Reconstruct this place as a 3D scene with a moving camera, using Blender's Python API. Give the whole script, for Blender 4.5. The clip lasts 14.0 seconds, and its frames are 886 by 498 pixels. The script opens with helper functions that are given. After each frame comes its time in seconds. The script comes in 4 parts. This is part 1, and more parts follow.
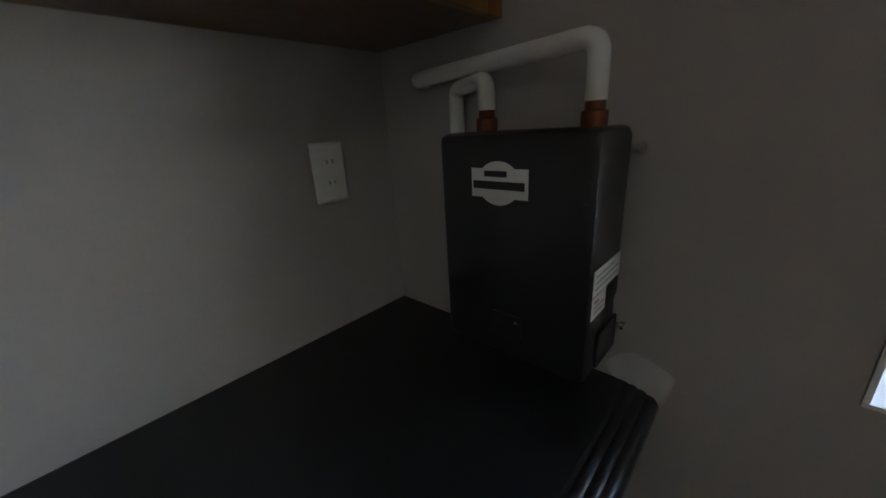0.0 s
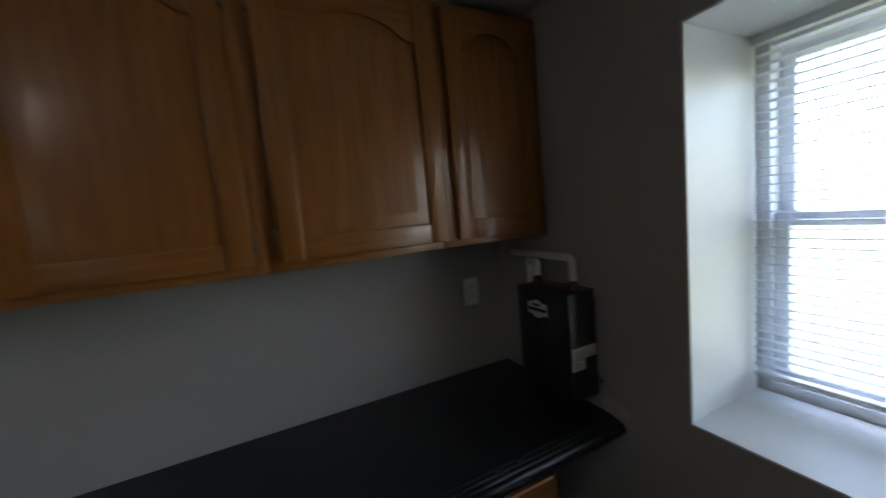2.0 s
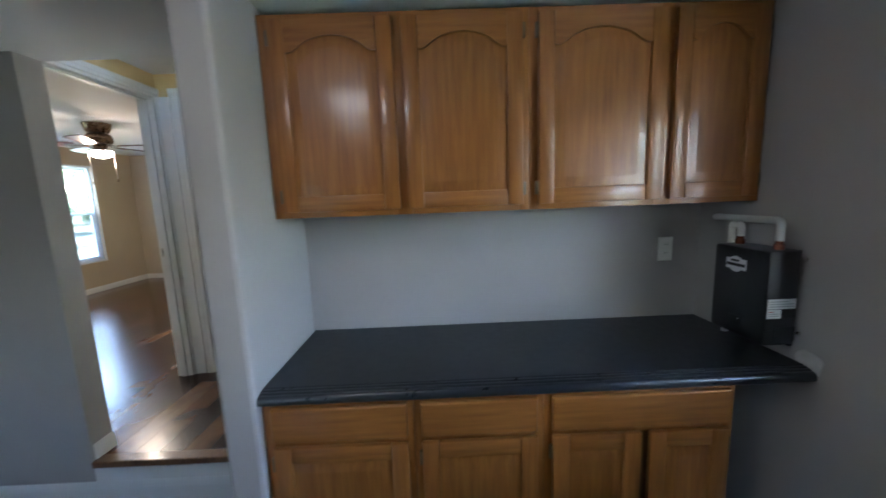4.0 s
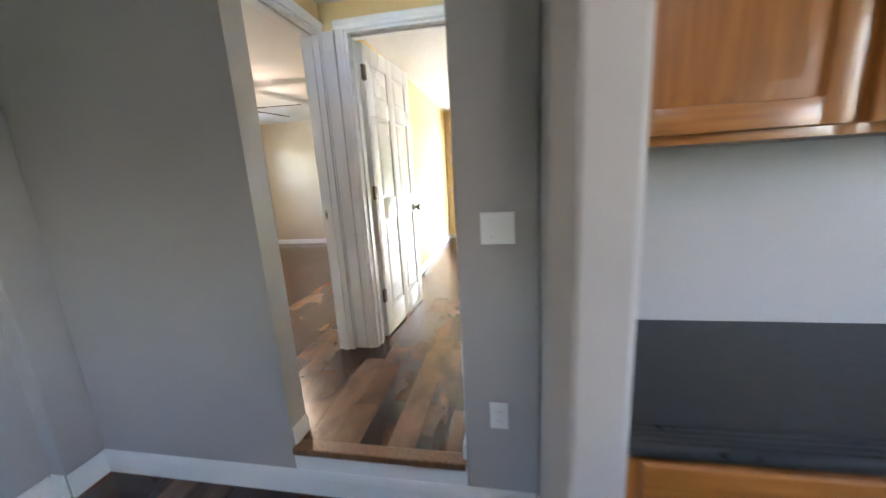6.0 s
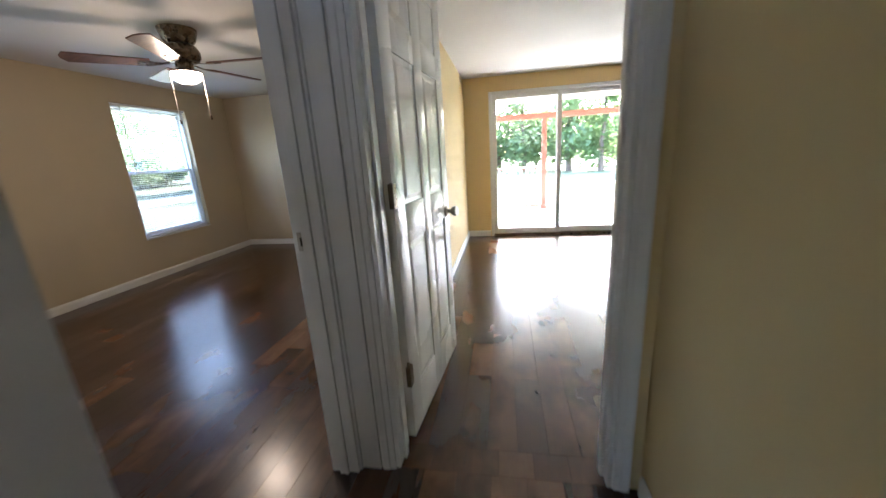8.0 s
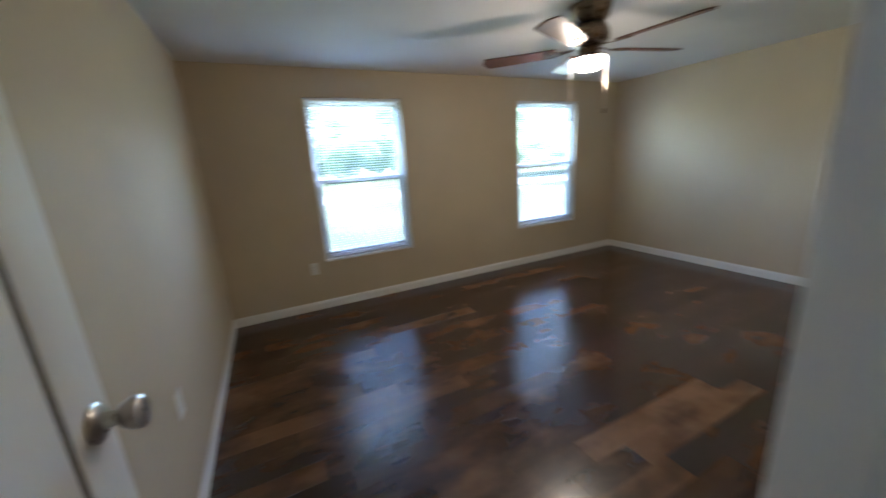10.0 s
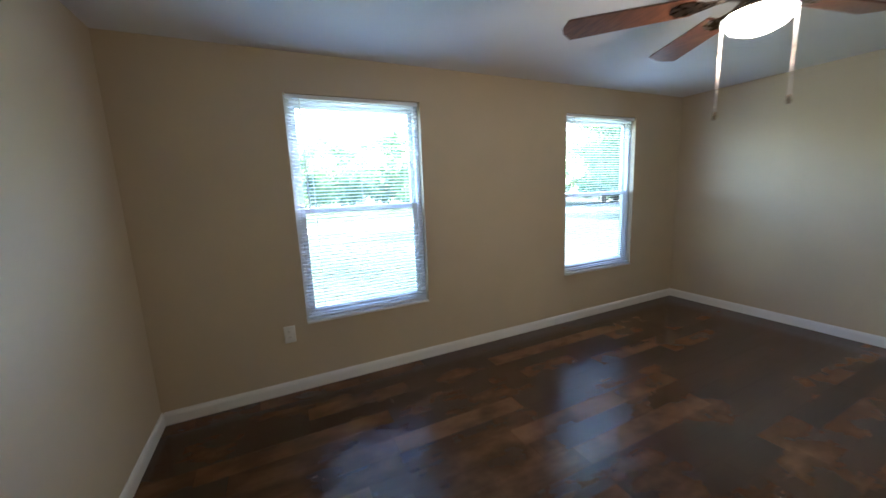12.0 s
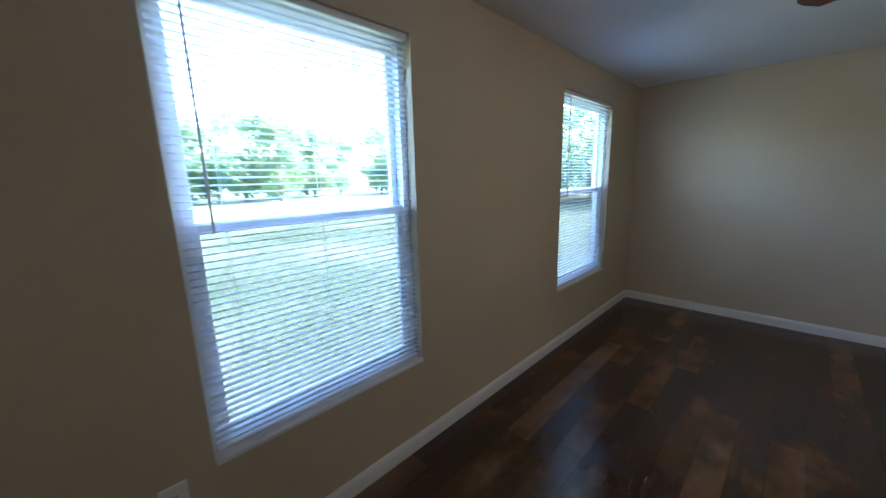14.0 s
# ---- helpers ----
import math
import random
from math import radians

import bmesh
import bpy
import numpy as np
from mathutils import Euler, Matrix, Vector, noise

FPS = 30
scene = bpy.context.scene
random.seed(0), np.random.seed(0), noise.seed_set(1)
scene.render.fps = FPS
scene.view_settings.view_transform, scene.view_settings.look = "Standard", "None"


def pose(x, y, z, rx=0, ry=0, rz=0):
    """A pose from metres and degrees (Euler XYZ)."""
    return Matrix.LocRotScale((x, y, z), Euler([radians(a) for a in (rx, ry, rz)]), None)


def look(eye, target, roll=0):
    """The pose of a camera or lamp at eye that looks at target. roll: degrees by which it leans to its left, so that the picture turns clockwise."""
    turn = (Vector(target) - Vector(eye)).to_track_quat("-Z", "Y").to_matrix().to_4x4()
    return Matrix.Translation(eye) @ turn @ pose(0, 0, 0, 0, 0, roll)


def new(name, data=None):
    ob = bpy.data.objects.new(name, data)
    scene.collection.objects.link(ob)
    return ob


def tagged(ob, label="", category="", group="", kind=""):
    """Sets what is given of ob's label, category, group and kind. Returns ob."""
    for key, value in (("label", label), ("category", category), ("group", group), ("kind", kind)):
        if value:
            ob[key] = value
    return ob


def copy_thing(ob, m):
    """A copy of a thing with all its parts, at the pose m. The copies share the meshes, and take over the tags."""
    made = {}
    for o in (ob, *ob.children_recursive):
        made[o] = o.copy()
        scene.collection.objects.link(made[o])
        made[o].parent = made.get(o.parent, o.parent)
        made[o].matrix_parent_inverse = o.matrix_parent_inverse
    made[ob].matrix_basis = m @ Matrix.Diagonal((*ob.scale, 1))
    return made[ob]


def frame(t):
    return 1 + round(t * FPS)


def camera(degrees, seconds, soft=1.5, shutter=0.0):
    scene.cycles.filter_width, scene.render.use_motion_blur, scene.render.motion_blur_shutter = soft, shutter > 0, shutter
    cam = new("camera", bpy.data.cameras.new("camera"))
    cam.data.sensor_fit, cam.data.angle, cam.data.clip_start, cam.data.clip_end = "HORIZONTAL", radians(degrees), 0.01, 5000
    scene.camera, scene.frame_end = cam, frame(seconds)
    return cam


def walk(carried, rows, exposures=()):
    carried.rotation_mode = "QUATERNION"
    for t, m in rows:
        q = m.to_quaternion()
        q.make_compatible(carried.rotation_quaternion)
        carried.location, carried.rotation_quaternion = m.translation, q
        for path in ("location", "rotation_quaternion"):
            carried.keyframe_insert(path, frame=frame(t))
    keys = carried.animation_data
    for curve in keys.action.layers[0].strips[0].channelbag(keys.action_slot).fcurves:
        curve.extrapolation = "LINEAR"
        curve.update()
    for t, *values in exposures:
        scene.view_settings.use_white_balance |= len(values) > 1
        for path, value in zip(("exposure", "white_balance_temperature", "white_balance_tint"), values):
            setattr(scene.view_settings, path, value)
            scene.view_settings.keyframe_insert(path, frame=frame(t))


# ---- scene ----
cam = camera(102.6, 14.0, shutter=0.6)
PATH = [
    (0, (-0.051, 0.074, 1.318), (1.337, 1.359, 0.669), -3.4),
    (0.5, (-0.084, -0.047, 1.344), (1.163, 1.401, 0.756), -3.9),
    (1, (-0.194, -0.213, 1.387), (1.046, 1.284, 0.917), -4.0),
    (1.5, (-0.342, -0.391, 1.445), (0.886, 1.159, 1.145), -0.7),
    (2, (-0.393, -0.552, 1.579), (0.47, 1.241, 1.38), -5.4),
    (2.2, (-0.418, -0.6, 1.586), (0.259, 1.27, 1.379), -5.1),
    (4.3, (-0.859, -0.968, 1.502), (-0.912, 1.008, 1.194), -1.6),
    (4.5, (-0.933, -0.935, 1.479), (-1.068, 1.034, 1.153), -1.4),
    (5, (-1.17, -0.781, 1.449), (-1.559, 1.14, 1.054), -4.0),
    (5.5, (-1.393, -0.676, 1.435), (-1.748, 1.242, 0.991), -2.9),
    (6, (-1.609, -0.512, 1.443), (-1.968, 1.409, 1.018), -3.3),
    (6.5, (-1.764, -0.255, 1.405), (-2.263, 1.621, 0.924), -5.0),
    (7, (-1.881, 0.049, 1.412), (-2.292, 1.942, 0.913), -5.1),
    (7.2, (-1.945, 0.154, 1.398), (-2.25, 2.066, 0.897), -3.6),
    (9.3, (-2.395, 1.16, 1.598), (-3.451, 2.785, 1.103), -2.9),
    (9.5, (-2.496, 1.202, 1.599), (-3.785, 2.659, 1.137), -2.1),
    (10, (-2.666, 1.206, 1.623), (-4.415, 2.041, 1.132), -3.6),
    (10.5, (-2.82, 1.253, 1.598), (-4.734, 1.671, 1.194), -2.1),
    (11, (-3.064, 1.312, 1.582), (-4.948, 1.877, 1.217), -1.5),
    (11.5, (-3.363, 1.359, 1.608), (-5.152, 2.163, 1.215), -1.3),
    (12, (-3.674, 1.479, 1.588), (-5.456, 2.324, 1.258), -2.4),
    (12.5, (-3.996, 1.455, 1.566), (-5.825, 2.187, 1.221), -1.6),
    (13, (-4.339, 1.368, 1.622), (-6.106, 2.228, 1.252), -2.1),
    (13.5, (-4.634, 1.428, 1.618), (-6.236, 2.576, 1.276), -3.4),
    (14, (-4.945, 1.437, 1.617), (-6.324, 2.832, 1.226), -1.5),
]
EXPOSURES = [(0, 5.2, 6500, 18), (0.5, 5.6, 6500, 18), (1, 5.7, 6400, 17), (1.5, 5.05, 6300, 17), (2, 4.15, 6400, 17), (4.3, 6.35, 5500, 14), (5, 6.75, 5500, 14), (6.5, 6.8, 6300, 22), (7.2, 6.25, 6300, 22), (9.3, 4.6, 4900, 10), (10, 5.5, 5400, 12), (11, 5.6, 5500, 13), (12, 5.5, 5300, 13), (13, 5.3, 5100, 13), (14, 4.8, 4950, 12)]
walk(cam, [(t, look(eye, aim, roll)) for t, eye, aim, roll in PATH], EXPOSURES)

# ---- world, sun, lamps ----
world = bpy.data.worlds.new("sky")
scene.world = world
world.use_nodes = True
wn = world.node_tree
sky = wn.nodes.new("ShaderNodeTexSky")
sky.sky_type = 'NISHITA'
sky.sun_disc = False
sky.sun_elevation = radians(42)
sky.sun_rotation = radians(14)
sky.air_density = 1.2
sky.dust_density = 2.5
wn.links.new(sky.outputs[0], wn.nodes["Background"].inputs[0])
wn.nodes["Background"].inputs[1].default_value = 0.15
sun_data = bpy.data.lights.new("sun", 'SUN')
sun_data.energy = 2.2
sun_data.angle = radians(2)
sun_data.color = (1, .95, .87)
sun_ob = new("sun", sun_data)
sun_ob.matrix_world = look((10, 40, 37), (0, 0, 0))

LAMP_K = (-1.31, -0.77, 2.234)     # kitchen dome lamp
FAN = (-4.43, 3.135)               # axis of the ceiling fan


def point_lamp(name, at, watts, color, radius):
    d = bpy.data.lights.new(name, 'POINT')
    d.energy, d.color, d.shadow_soft_size = watts, color, radius
    o = new(name, d)
    o.location = at
    return o


point_lamp("lamp_kitchen", (LAMP_K[0], LAMP_K[1], 2.06), .02, (1, .90, .80), .06)
point_lamp("lamp_fan", (FAN[0], FAN[1], 2.045), .36, (1, .74, .48), .06)


# ---- materials ----
def node_mat(name):
    m = bpy.data.materials.new(name)
    m.use_nodes = True
    t = m.node_tree
    return m, t, t.nodes["Principled BSDF"]


def link(t, a, b):
    t.links.new(a, b)


def noise_node(t, scale, stretch=(1, 1, 1), detail=4.0, coords="Object"):
    tc = t.nodes.new("ShaderNodeTexCoord")
    mp = t.nodes.new("ShaderNodeMapping")
    mp.inputs["Scale"].default_value = stretch
    n = t.nodes.new("ShaderNodeTexNoise")
    n.inputs["Scale"].default_value = scale
    n.inputs["Detail"].default_value = detail
    if coords == "World":
        tc = t.nodes.new("ShaderNodeNewGeometry")
        coords = "Position"
    link(t, tc.outputs[coords], mp.inputs[0])
    link(t, mp.outputs[0], n.inputs["Vector"])
    return n


def ramp(t, fac, stops):
    r = t.nodes.new("ShaderNodeValToRGB")
    e = r.color_ramp.elements
    while len(e) < len(stops):
        e.new(.5)
    for el, (p, c) in zip(e, stops):
        el.position, el.color = p, (*c, 1)
    link(t, fac, r.inputs[0])
    return r


def mixed(t, a, b, fac, mode='MIX'):
    m = t.nodes.new("ShaderNodeMix")
    m.data_type, m.blend_type = 'RGBA', mode
    for v, s in ((a, m.inputs[6]), (b, m.inputs[7]), (fac, m.inputs[0])):
        if isinstance(v, (int, float)):
            s.default_value = v
        elif isinstance(v, tuple):
            s.default_value = (*v, 1)
        else:
            link(t, v, s)
    return m.outputs[2]


def bump(t, bsdf, height, strength, distance):
    b = t.nodes.new("ShaderNodeBump")
    b.inputs["Strength"].default_value = strength
    b.inputs["Distance"].default_value = distance
    link(t, height, b.inputs["Height"])
    link(t, b.outputs[0], bsdf.inputs["Normal"])


def shade(c, k):
    return tuple(min(1, v * k) for v in c)


def paint(name, c, rough=.6, vary=.06, fine=260, relief=.12, stain=1.3):
    """Painted or plain surface: broad stains, fine grain, slight orange-peel relief."""
    m, t, b = node_mat(name)
    big = noise_node(t, stain, detail=6)
    small = noise_node(t, fine, detail=2)
    col = ramp(t, big.outputs[0], [(.3, shade(c, 1 - vary)), (.7, shade(c, 1 + vary))])
    link(t, mixed(t, col.outputs[0], shade(c, .9), ramp(t, small.outputs[0], [(.55, (0, 0, 0)), (.8, (.35, .35, .35))]).outputs[0]), b.inputs["Base Color"])
    rr = ramp(t, big.outputs[0], [(.3, (rough - min(.06, vary),) * 3), (.7, (rough + min(.06, vary),) * 3)])
    link(t, rr.outputs[0], b.inputs["Roughness"])
    bump(t, b, small.outputs[0], relief, .002)
    return m


def wood(name, dark, mid, light, stretch, rough=.40, coat=.4):
    m, t, b = node_mat(name)
    g = noise_node(t, 9, stretch, 8)
    fine = noise_node(t, 60, stretch, 3)
    blot = noise_node(t, 3, detail=3)
    col = ramp(t, g.outputs[0], [(.25, dark), (.5, mid), (.75, light)])
    c2 = mixed(t, col.outputs[0], dark, ramp(t, fine.outputs[0], [(.55, (0, 0, 0)), (.75, (.3, .3, .3))]).outputs[0])
    link(t, mixed(t, c2, mid, ramp(t, blot.outputs[0], [(.4, (0, 0, 0)), (.8, (.5, .5, .5))]).outputs[0]), b.inputs["Base Color"])
    link(t, ramp(t, fine.outputs[0], [(.3, (rough - .07,) * 3), (.7, (rough + .1,) * 3)]).outputs[0], b.inputs["Roughness"])
    b.inputs["Coat Weight"].default_value = coat
    b.inputs["Coat Roughness"].default_value = .16
    bump(t, b, fine.outputs[0], .15, .001)
    return m


def metal(name, c, rough):
    m, t, b = node_mat(name)
    n = noise_node(t, 40)
    link(t, ramp(t, n.outputs[0], [(.3, shade(c, .8)), (.7, c)]).outputs[0], b.inputs["Base Color"])
    link(t, ramp(t, n.outputs[0], [(.3, (rough - .05,) * 3), (.7, (rough + .1,) * 3)]).outputs[0], b.inputs["Roughness"])
    b.inputs["Metallic"].default_value = 1
    return m


def glow(name, c, strength):
    m, t, b = node_mat(name)
    b.inputs["Base Color"].default_value = (*c, 1)
    b.inputs["Roughness"].default_value = .3
    b.inputs["Emission Color"].default_value = (*c, 1)
    b.inputs["Emission Strength"].default_value = strength
    return m


def laminate():
    """Distressed multi-tone plank, one tone a board with short patches along it."""
    m, t, b = node_mat("laminate_plank")
    info = t.nodes.new("ShaderNodeObjectInfo")
    tone = ramp(t, info.outputs["Random"], [(0, (.034, .014, .008)), (.40, (.058, .024, .011)), (.66, (.086, .038, .017)), (.86, (.135, .062, .028)), (1, (.22, .115, .056))])
    grain = noise_node(t, 7, (9, .8, 1), 8, "World")
    fine = noise_node(t, 60, (8, .6, 1), 3, "World")
    blot = noise_node(t, 4.2, (1.5, .8, 1), 4, "World")
    pale = noise_node(t, 3.1, (1.6, .8, 1), 4, "World")
    c0 = mixed(t, tone.outputs[0], (.21, .105, .048), ramp(t, pale.outputs[0], [(.50, (0, 0, 0)), (.76, (.75, .75, .75))]).outputs[0])
    c1 = mixed(t, c0, (.14, .068, .032), ramp(t, grain.outputs[0], [(.45, (0, 0, 0)), (.85, (.28, .28, .28))]).outputs[0])
    c2 = mixed(t, c1, (.022, .011, .007), ramp(t, blot.outputs[0], [(.42, (0, 0, 0)), (.72, (.75, .75, .75))]).outputs[0])
    c3 = mixed(t, c2, (.014, .008, .005), ramp(t, fine.outputs[0], [(.6, (0, 0, 0)), (.8, (.35, .35, .35))]).outputs[0])
    link(t, c3, b.inputs["Base Color"])
    link(t, ramp(t, grain.outputs[0], [(.3, (.21,) * 3), (.75, (.26,) * 3)]).outputs[0], b.inputs["Roughness"])
    b.inputs["Specular IOR Level"].default_value = .72
    bump(t, b, fine.outputs[0], .04, .001)
    return m


def pane_glass(name, tint=(.97, .99, 1), rough=0.0):
    m = bpy.data.materials.new(name)
    m.use_nodes = True
    t = m.node_tree
    out = t.nodes["Material Output"]
    tr = t.nodes.new("ShaderNodeBsdfTransparent")
    tr.inputs[0].default_value = (*tint, 1)
    gl = t.nodes.new("ShaderNodeBsdfGlossy")
    gl.inputs["Roughness"].default_value = .02
    lw = t.nodes.new("ShaderNodeLayerWeight")
    pw = t.nodes.new("ShaderNodeMath")
    pw.operation, pw.inputs[1].default_value = 'POWER', 4.0
    sc = t.nodes.new("ShaderNodeMath")
    sc.operation, sc.inputs[1].default_value, sc.inputs[2].default_value = 'MULTIPLY_ADD', .8, .04
    link(t, lw.outputs["Facing"], pw.inputs[0])
    link(t, pw.outputs[0], sc.inputs[0])
    mx = t.nodes.new("ShaderNodeMixShader")
    link(t, sc.outputs[0], mx.inputs[0])
    link(t, tr.outputs[0], mx.inputs[1])
    link(t, gl.outputs[0], mx.inputs[2])
    link(t, mx.outputs[0], out.inputs[0])
    return m


def mesh_screen():
    m = bpy.data.materials.new("insect_screen_mesh")
    m.use_nodes = True
    t = m.node_tree
    tr = t.nodes.new("ShaderNodeBsdfTransparent")
    di = t.nodes.new("ShaderNodeBsdfDiffuse")
    di.inputs[0].default_value = (.035, .045, .055, 1)
    mx = t.nodes.new("ShaderNodeMixShader")
    mx.inputs[0].default_value = .48
    link(t, tr.outputs[0], mx.inputs[1])
    link(t, di.outputs[0], mx.inputs[2])
    link(t, mx.outputs[0], t.nodes["Material Output"].inputs[0])
    return m


def leaf_mat(name, a, c):
    m, t, b = node_mat(name)
    g = t.nodes.new("ShaderNodeNewGeometry")
    link(t, ramp(t, g.outputs["Random Per Island"], [(0, a), (1, c)]).outputs[0], b.inputs["Base Color"])
    b.inputs["Roughness"].default_value = .55
    thin = t.nodes.new("ShaderNodeBsdfTranslucent")
    thin.inputs[0].default_value = (.16, .24, .09, 1)
    half = t.nodes.new("ShaderNodeMixShader")
    half.inputs[0].default_value = .5
    link(t, b.outputs[0], half.inputs[1])
    link(t, thin.outputs[0], half.inputs[2])
    link(t, half.outputs[0], t.nodes["Material Output"].inputs[0])
    return m


def ground_mat():
    m, t, b = node_mat("lawn")
    n = noise_node(t, .22, detail=5)
    f = noise_node(t, 14, detail=4)
    c = ramp(t, n.outputs[0], [(.35, (.065, .085, .035)), (.55, (.115, .13, .065)), (.72, (.24, .23, .18))])
    link(t, mixed(t, c.outputs[0], (.05, .08, .02), ramp(t, f.outputs[0], [(.45, (0, 0, 0)), (.7, (.6, .6, .6))]).outputs[0]), b.inputs["Base Color"])
    b.inputs["Roughness"].default_value = .9
    bump(t, b, f.outputs[0], .5, .03)
    return m


M_GRAY = paint("gray_wall_paint", (.41, .385, .363))
M_BEIGE = paint("beige_wall_paint", (.54, .45, .31))
M_YELLOW = paint("yellow_wall_paint", (.72, .55, .27))
M_CEIL = paint("ceiling_paint", (.74, .73, .71), .8, .04, 120, .35)
M_TRIM = paint("white_trim_paint", (.78, .77, .74), .38, .03, 300, .05)
M_DOOR = paint("white_door_paint", (.86, .85, .82), .27, .03, 200, .05)
M_FLUSH = paint("flush_door_paint", (.78, .75, .69), .5, .03, 200, .05)
M_VINYL = paint("white_vinyl", (.80, .81, .82), .35, .02, 300, .03)
M_SLAT = paint("blind_slat_white", (.80, .81, .82), .4, .02, 300, .02)
st = M_SLAT.node_tree
tl = st.nodes.new("ShaderNodeBsdfTranslucent")
tl.inputs[0].default_value = (.75, .77, .80, 1)
ms = st.nodes.new("ShaderNodeMixShader")
ms.inputs[0].default_value = .35
link(st, st.nodes["Principled BSDF"].outputs[0], ms.inputs[1])
link(st, tl.outputs[0], ms.inputs[2])
link(st, ms.outputs[0], st.nodes["Material Output"].inputs[0])
M_PLATE = paint("plastic_plate", (.78, .77, .73), .35, .02, 300, .02)
# Brown that stands in for the shade inside the flush door's groove.
M_GROOVE_SHADE = paint("groove_shade_brown", (.13, .10, .07), .6, .05)
M_BLACKHOLE = paint("slot_dark", (.03, .03, .03), .6)
M_OAK = wood("oak_upright", (.21, .074, .012), (.29, .106, .018), (.36, .142, .028), (7, 7, .5))
M_OAK_H = wood("oak_level", (.21, .074, .012), (.29, .106, .018), (.36, .142, .028), (.5, 7, 7))
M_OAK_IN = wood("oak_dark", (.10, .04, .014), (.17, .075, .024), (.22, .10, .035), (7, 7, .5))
M_BLADE = wood("walnut_blade", (.05, .018, .010), (.10, .038, .018), (.16, .065, .03), (1, 9, 9), .4, .2)
M_COUNTER = paint("black_laminate", (.018, .021, .024), .42, .03, 700, .0, 30)
M_COUNTER_EDGE = paint("black_laminate_edge", (.018, .021, .024), .30, .03, 700, .0, 30)
M_BRONZE = metal("bronze", (.20, .15, .105), .26)
M_NICKEL = metal("brushed_nickel", (.55, .52, .47), .3)
M_HINGE = metal("dark_hinge", (.20, .16, .12), .4)
M_HEATER = paint("charcoal_enamel", (.022, .023, .025), .38, .12, 300, .2)
M_LABEL = paint("label_white", (.75, .75, .74), .5, .03)
M_LABEL_R = paint("label_red", (.45, .09, .06), .5, .03)
M_FAINT = paint("faded_print", (.42, .42, .42), .6, .05)
M_INK = paint("label_ink", (.03, .03, .03), .6, .05)
M_PLASTER = paint("wall_filler", (.50, .485, .46), .7, .12, 120, .3, 20)
M_PIPE = paint("pipe_wrap", (.68, .67, .64), .6, .05)
M_COPPER = metal("copper", (.20, .075, .045), .5)
M_LAM = laminate()
M_SUB = paint("sub_floor", (.016, .011, .008), .8)
M_GLASS = pane_glass("window_glass")
M_SCREEN = mesh_screen()
M_BOWL = glow("lit_glass_bowl", (1, .88, .70), 1.0)
M_DOME = glow("lit_dome", (1, .94, .86), .28)
M_GROUND = ground_mat()
M_GRAVEL = paint("gravel_road", (.42, .40, .37), .9, .15, 60, .5)
M_LEAF = leaf_mat("leaves_green", (.06, .10, .04), (.15, .20, .08))
M_LEAF2 = leaf_mat("leaves_blue_green", (.05, .09, .05), (.12, .17, .09))
M_BARK = paint("bark", (.12, .085, .06), .9, .3, 40, .8)
M_DECK = paint("deck_boards", (.40, .38, .35), .7, .1, 60, .3)
M_RED = paint("red_brown_stain", (.24, .085, .06), .6, .1)
M_SIDING = paint("siding_outside", (.62, .60, .55), .7, .05)


# ---- mesh helpers ----
PLACE = {}


def bm_new():
    return bmesh.new()


def add_box(bm, x0, x1, y0, y1, z0, z1, bevel=0.0):
    r = bmesh.ops.create_cube(bm, size=1, matrix=Matrix.Translation(((x0 + x1) / 2, (y0 + y1) / 2, (z0 + z1) / 2)) @ Matrix.Diagonal((x1 - x0, y1 - y0, z1 - z0, 1)))
    if bevel:
        es = list({e for v in r["verts"] for e in v.link_edges})
        bmesh.ops.bevel(bm, geom=es, offset=bevel, segments=2, affect='EDGES', profile=.5)
    return bm


def boxed(*a, bevel=0.0):
    return add_box(bm_new(), *a, bevel=bevel)


def loft(bm, loops, cap=(True, True), closed=True):
    """Skin between loops of points of equal count."""
    vs = [[bm.verts.new(p) for p in lp] for lp in loops]
    n = len(vs[0])
    for a, b in zip(vs, vs[1:]):
        for i in range(n if closed else n - 1):
            j = (i + 1) % n
            bm.faces.new((a[i], a[j], b[j], b[i]))
    if cap[0]:
        bm.faces.new(vs[0][::-1])
    if cap[1]:
        bm.faces.new(vs[-1])
    return bm


def lathe(profile, at=(0, 0, 0), n=32, axis='z'):
    """Profile of (radius, height) turned about an axis."""
    bm = bm_new()
    loops = []
    for r, h in profile:
        lp = []
        for i in range(n):
            a = 2 * math.pi * i / n
            p = Vector((r * math.cos(a), r * math.sin(a), h))
            if axis == 'y':
                p = Vector((p.x, p.z, -p.y))
            if axis == 'x':
                p = Vector((p.z, p.y, -p.x))
            lp.append(p + Vector(at))
        loops.append(lp)
    return loft(bm, loops)


def tube(points, r, n=12):
    """Round pipe along points, with mitred rings."""
    bm = bm_new()
    pts = [Vector(p) for p in points]
    loops = []
    for i, p in enumerate(pts):
        d = ((pts[min(i + 1, len(pts) - 1)] - p).normalized() + (p - pts[max(i - 1, 0)]).normalized()).normalized()
        q = d.to_track_quat('Z', 'Y').to_matrix()
        loops.append([p + q @ Vector((r * math.cos(2 * math.pi * k / n), r * math.sin(2 * math.pi * k / n), 0)) for k in range(n)])
    return loft(bm, loops)


def bend(a, corner, b, r, n=6):
    """Points of an arc that rounds a corner between a and b."""
    a, corner, b = Vector(a), Vector(corner), Vector(b)
    p, q = corner + (a - corner).normalized() * r, corner + (b - corner).normalized() * r
    return [p.lerp(corner, t).lerp(corner.lerp(q, t), t) for t in [i / n for i in range(n + 1)]]


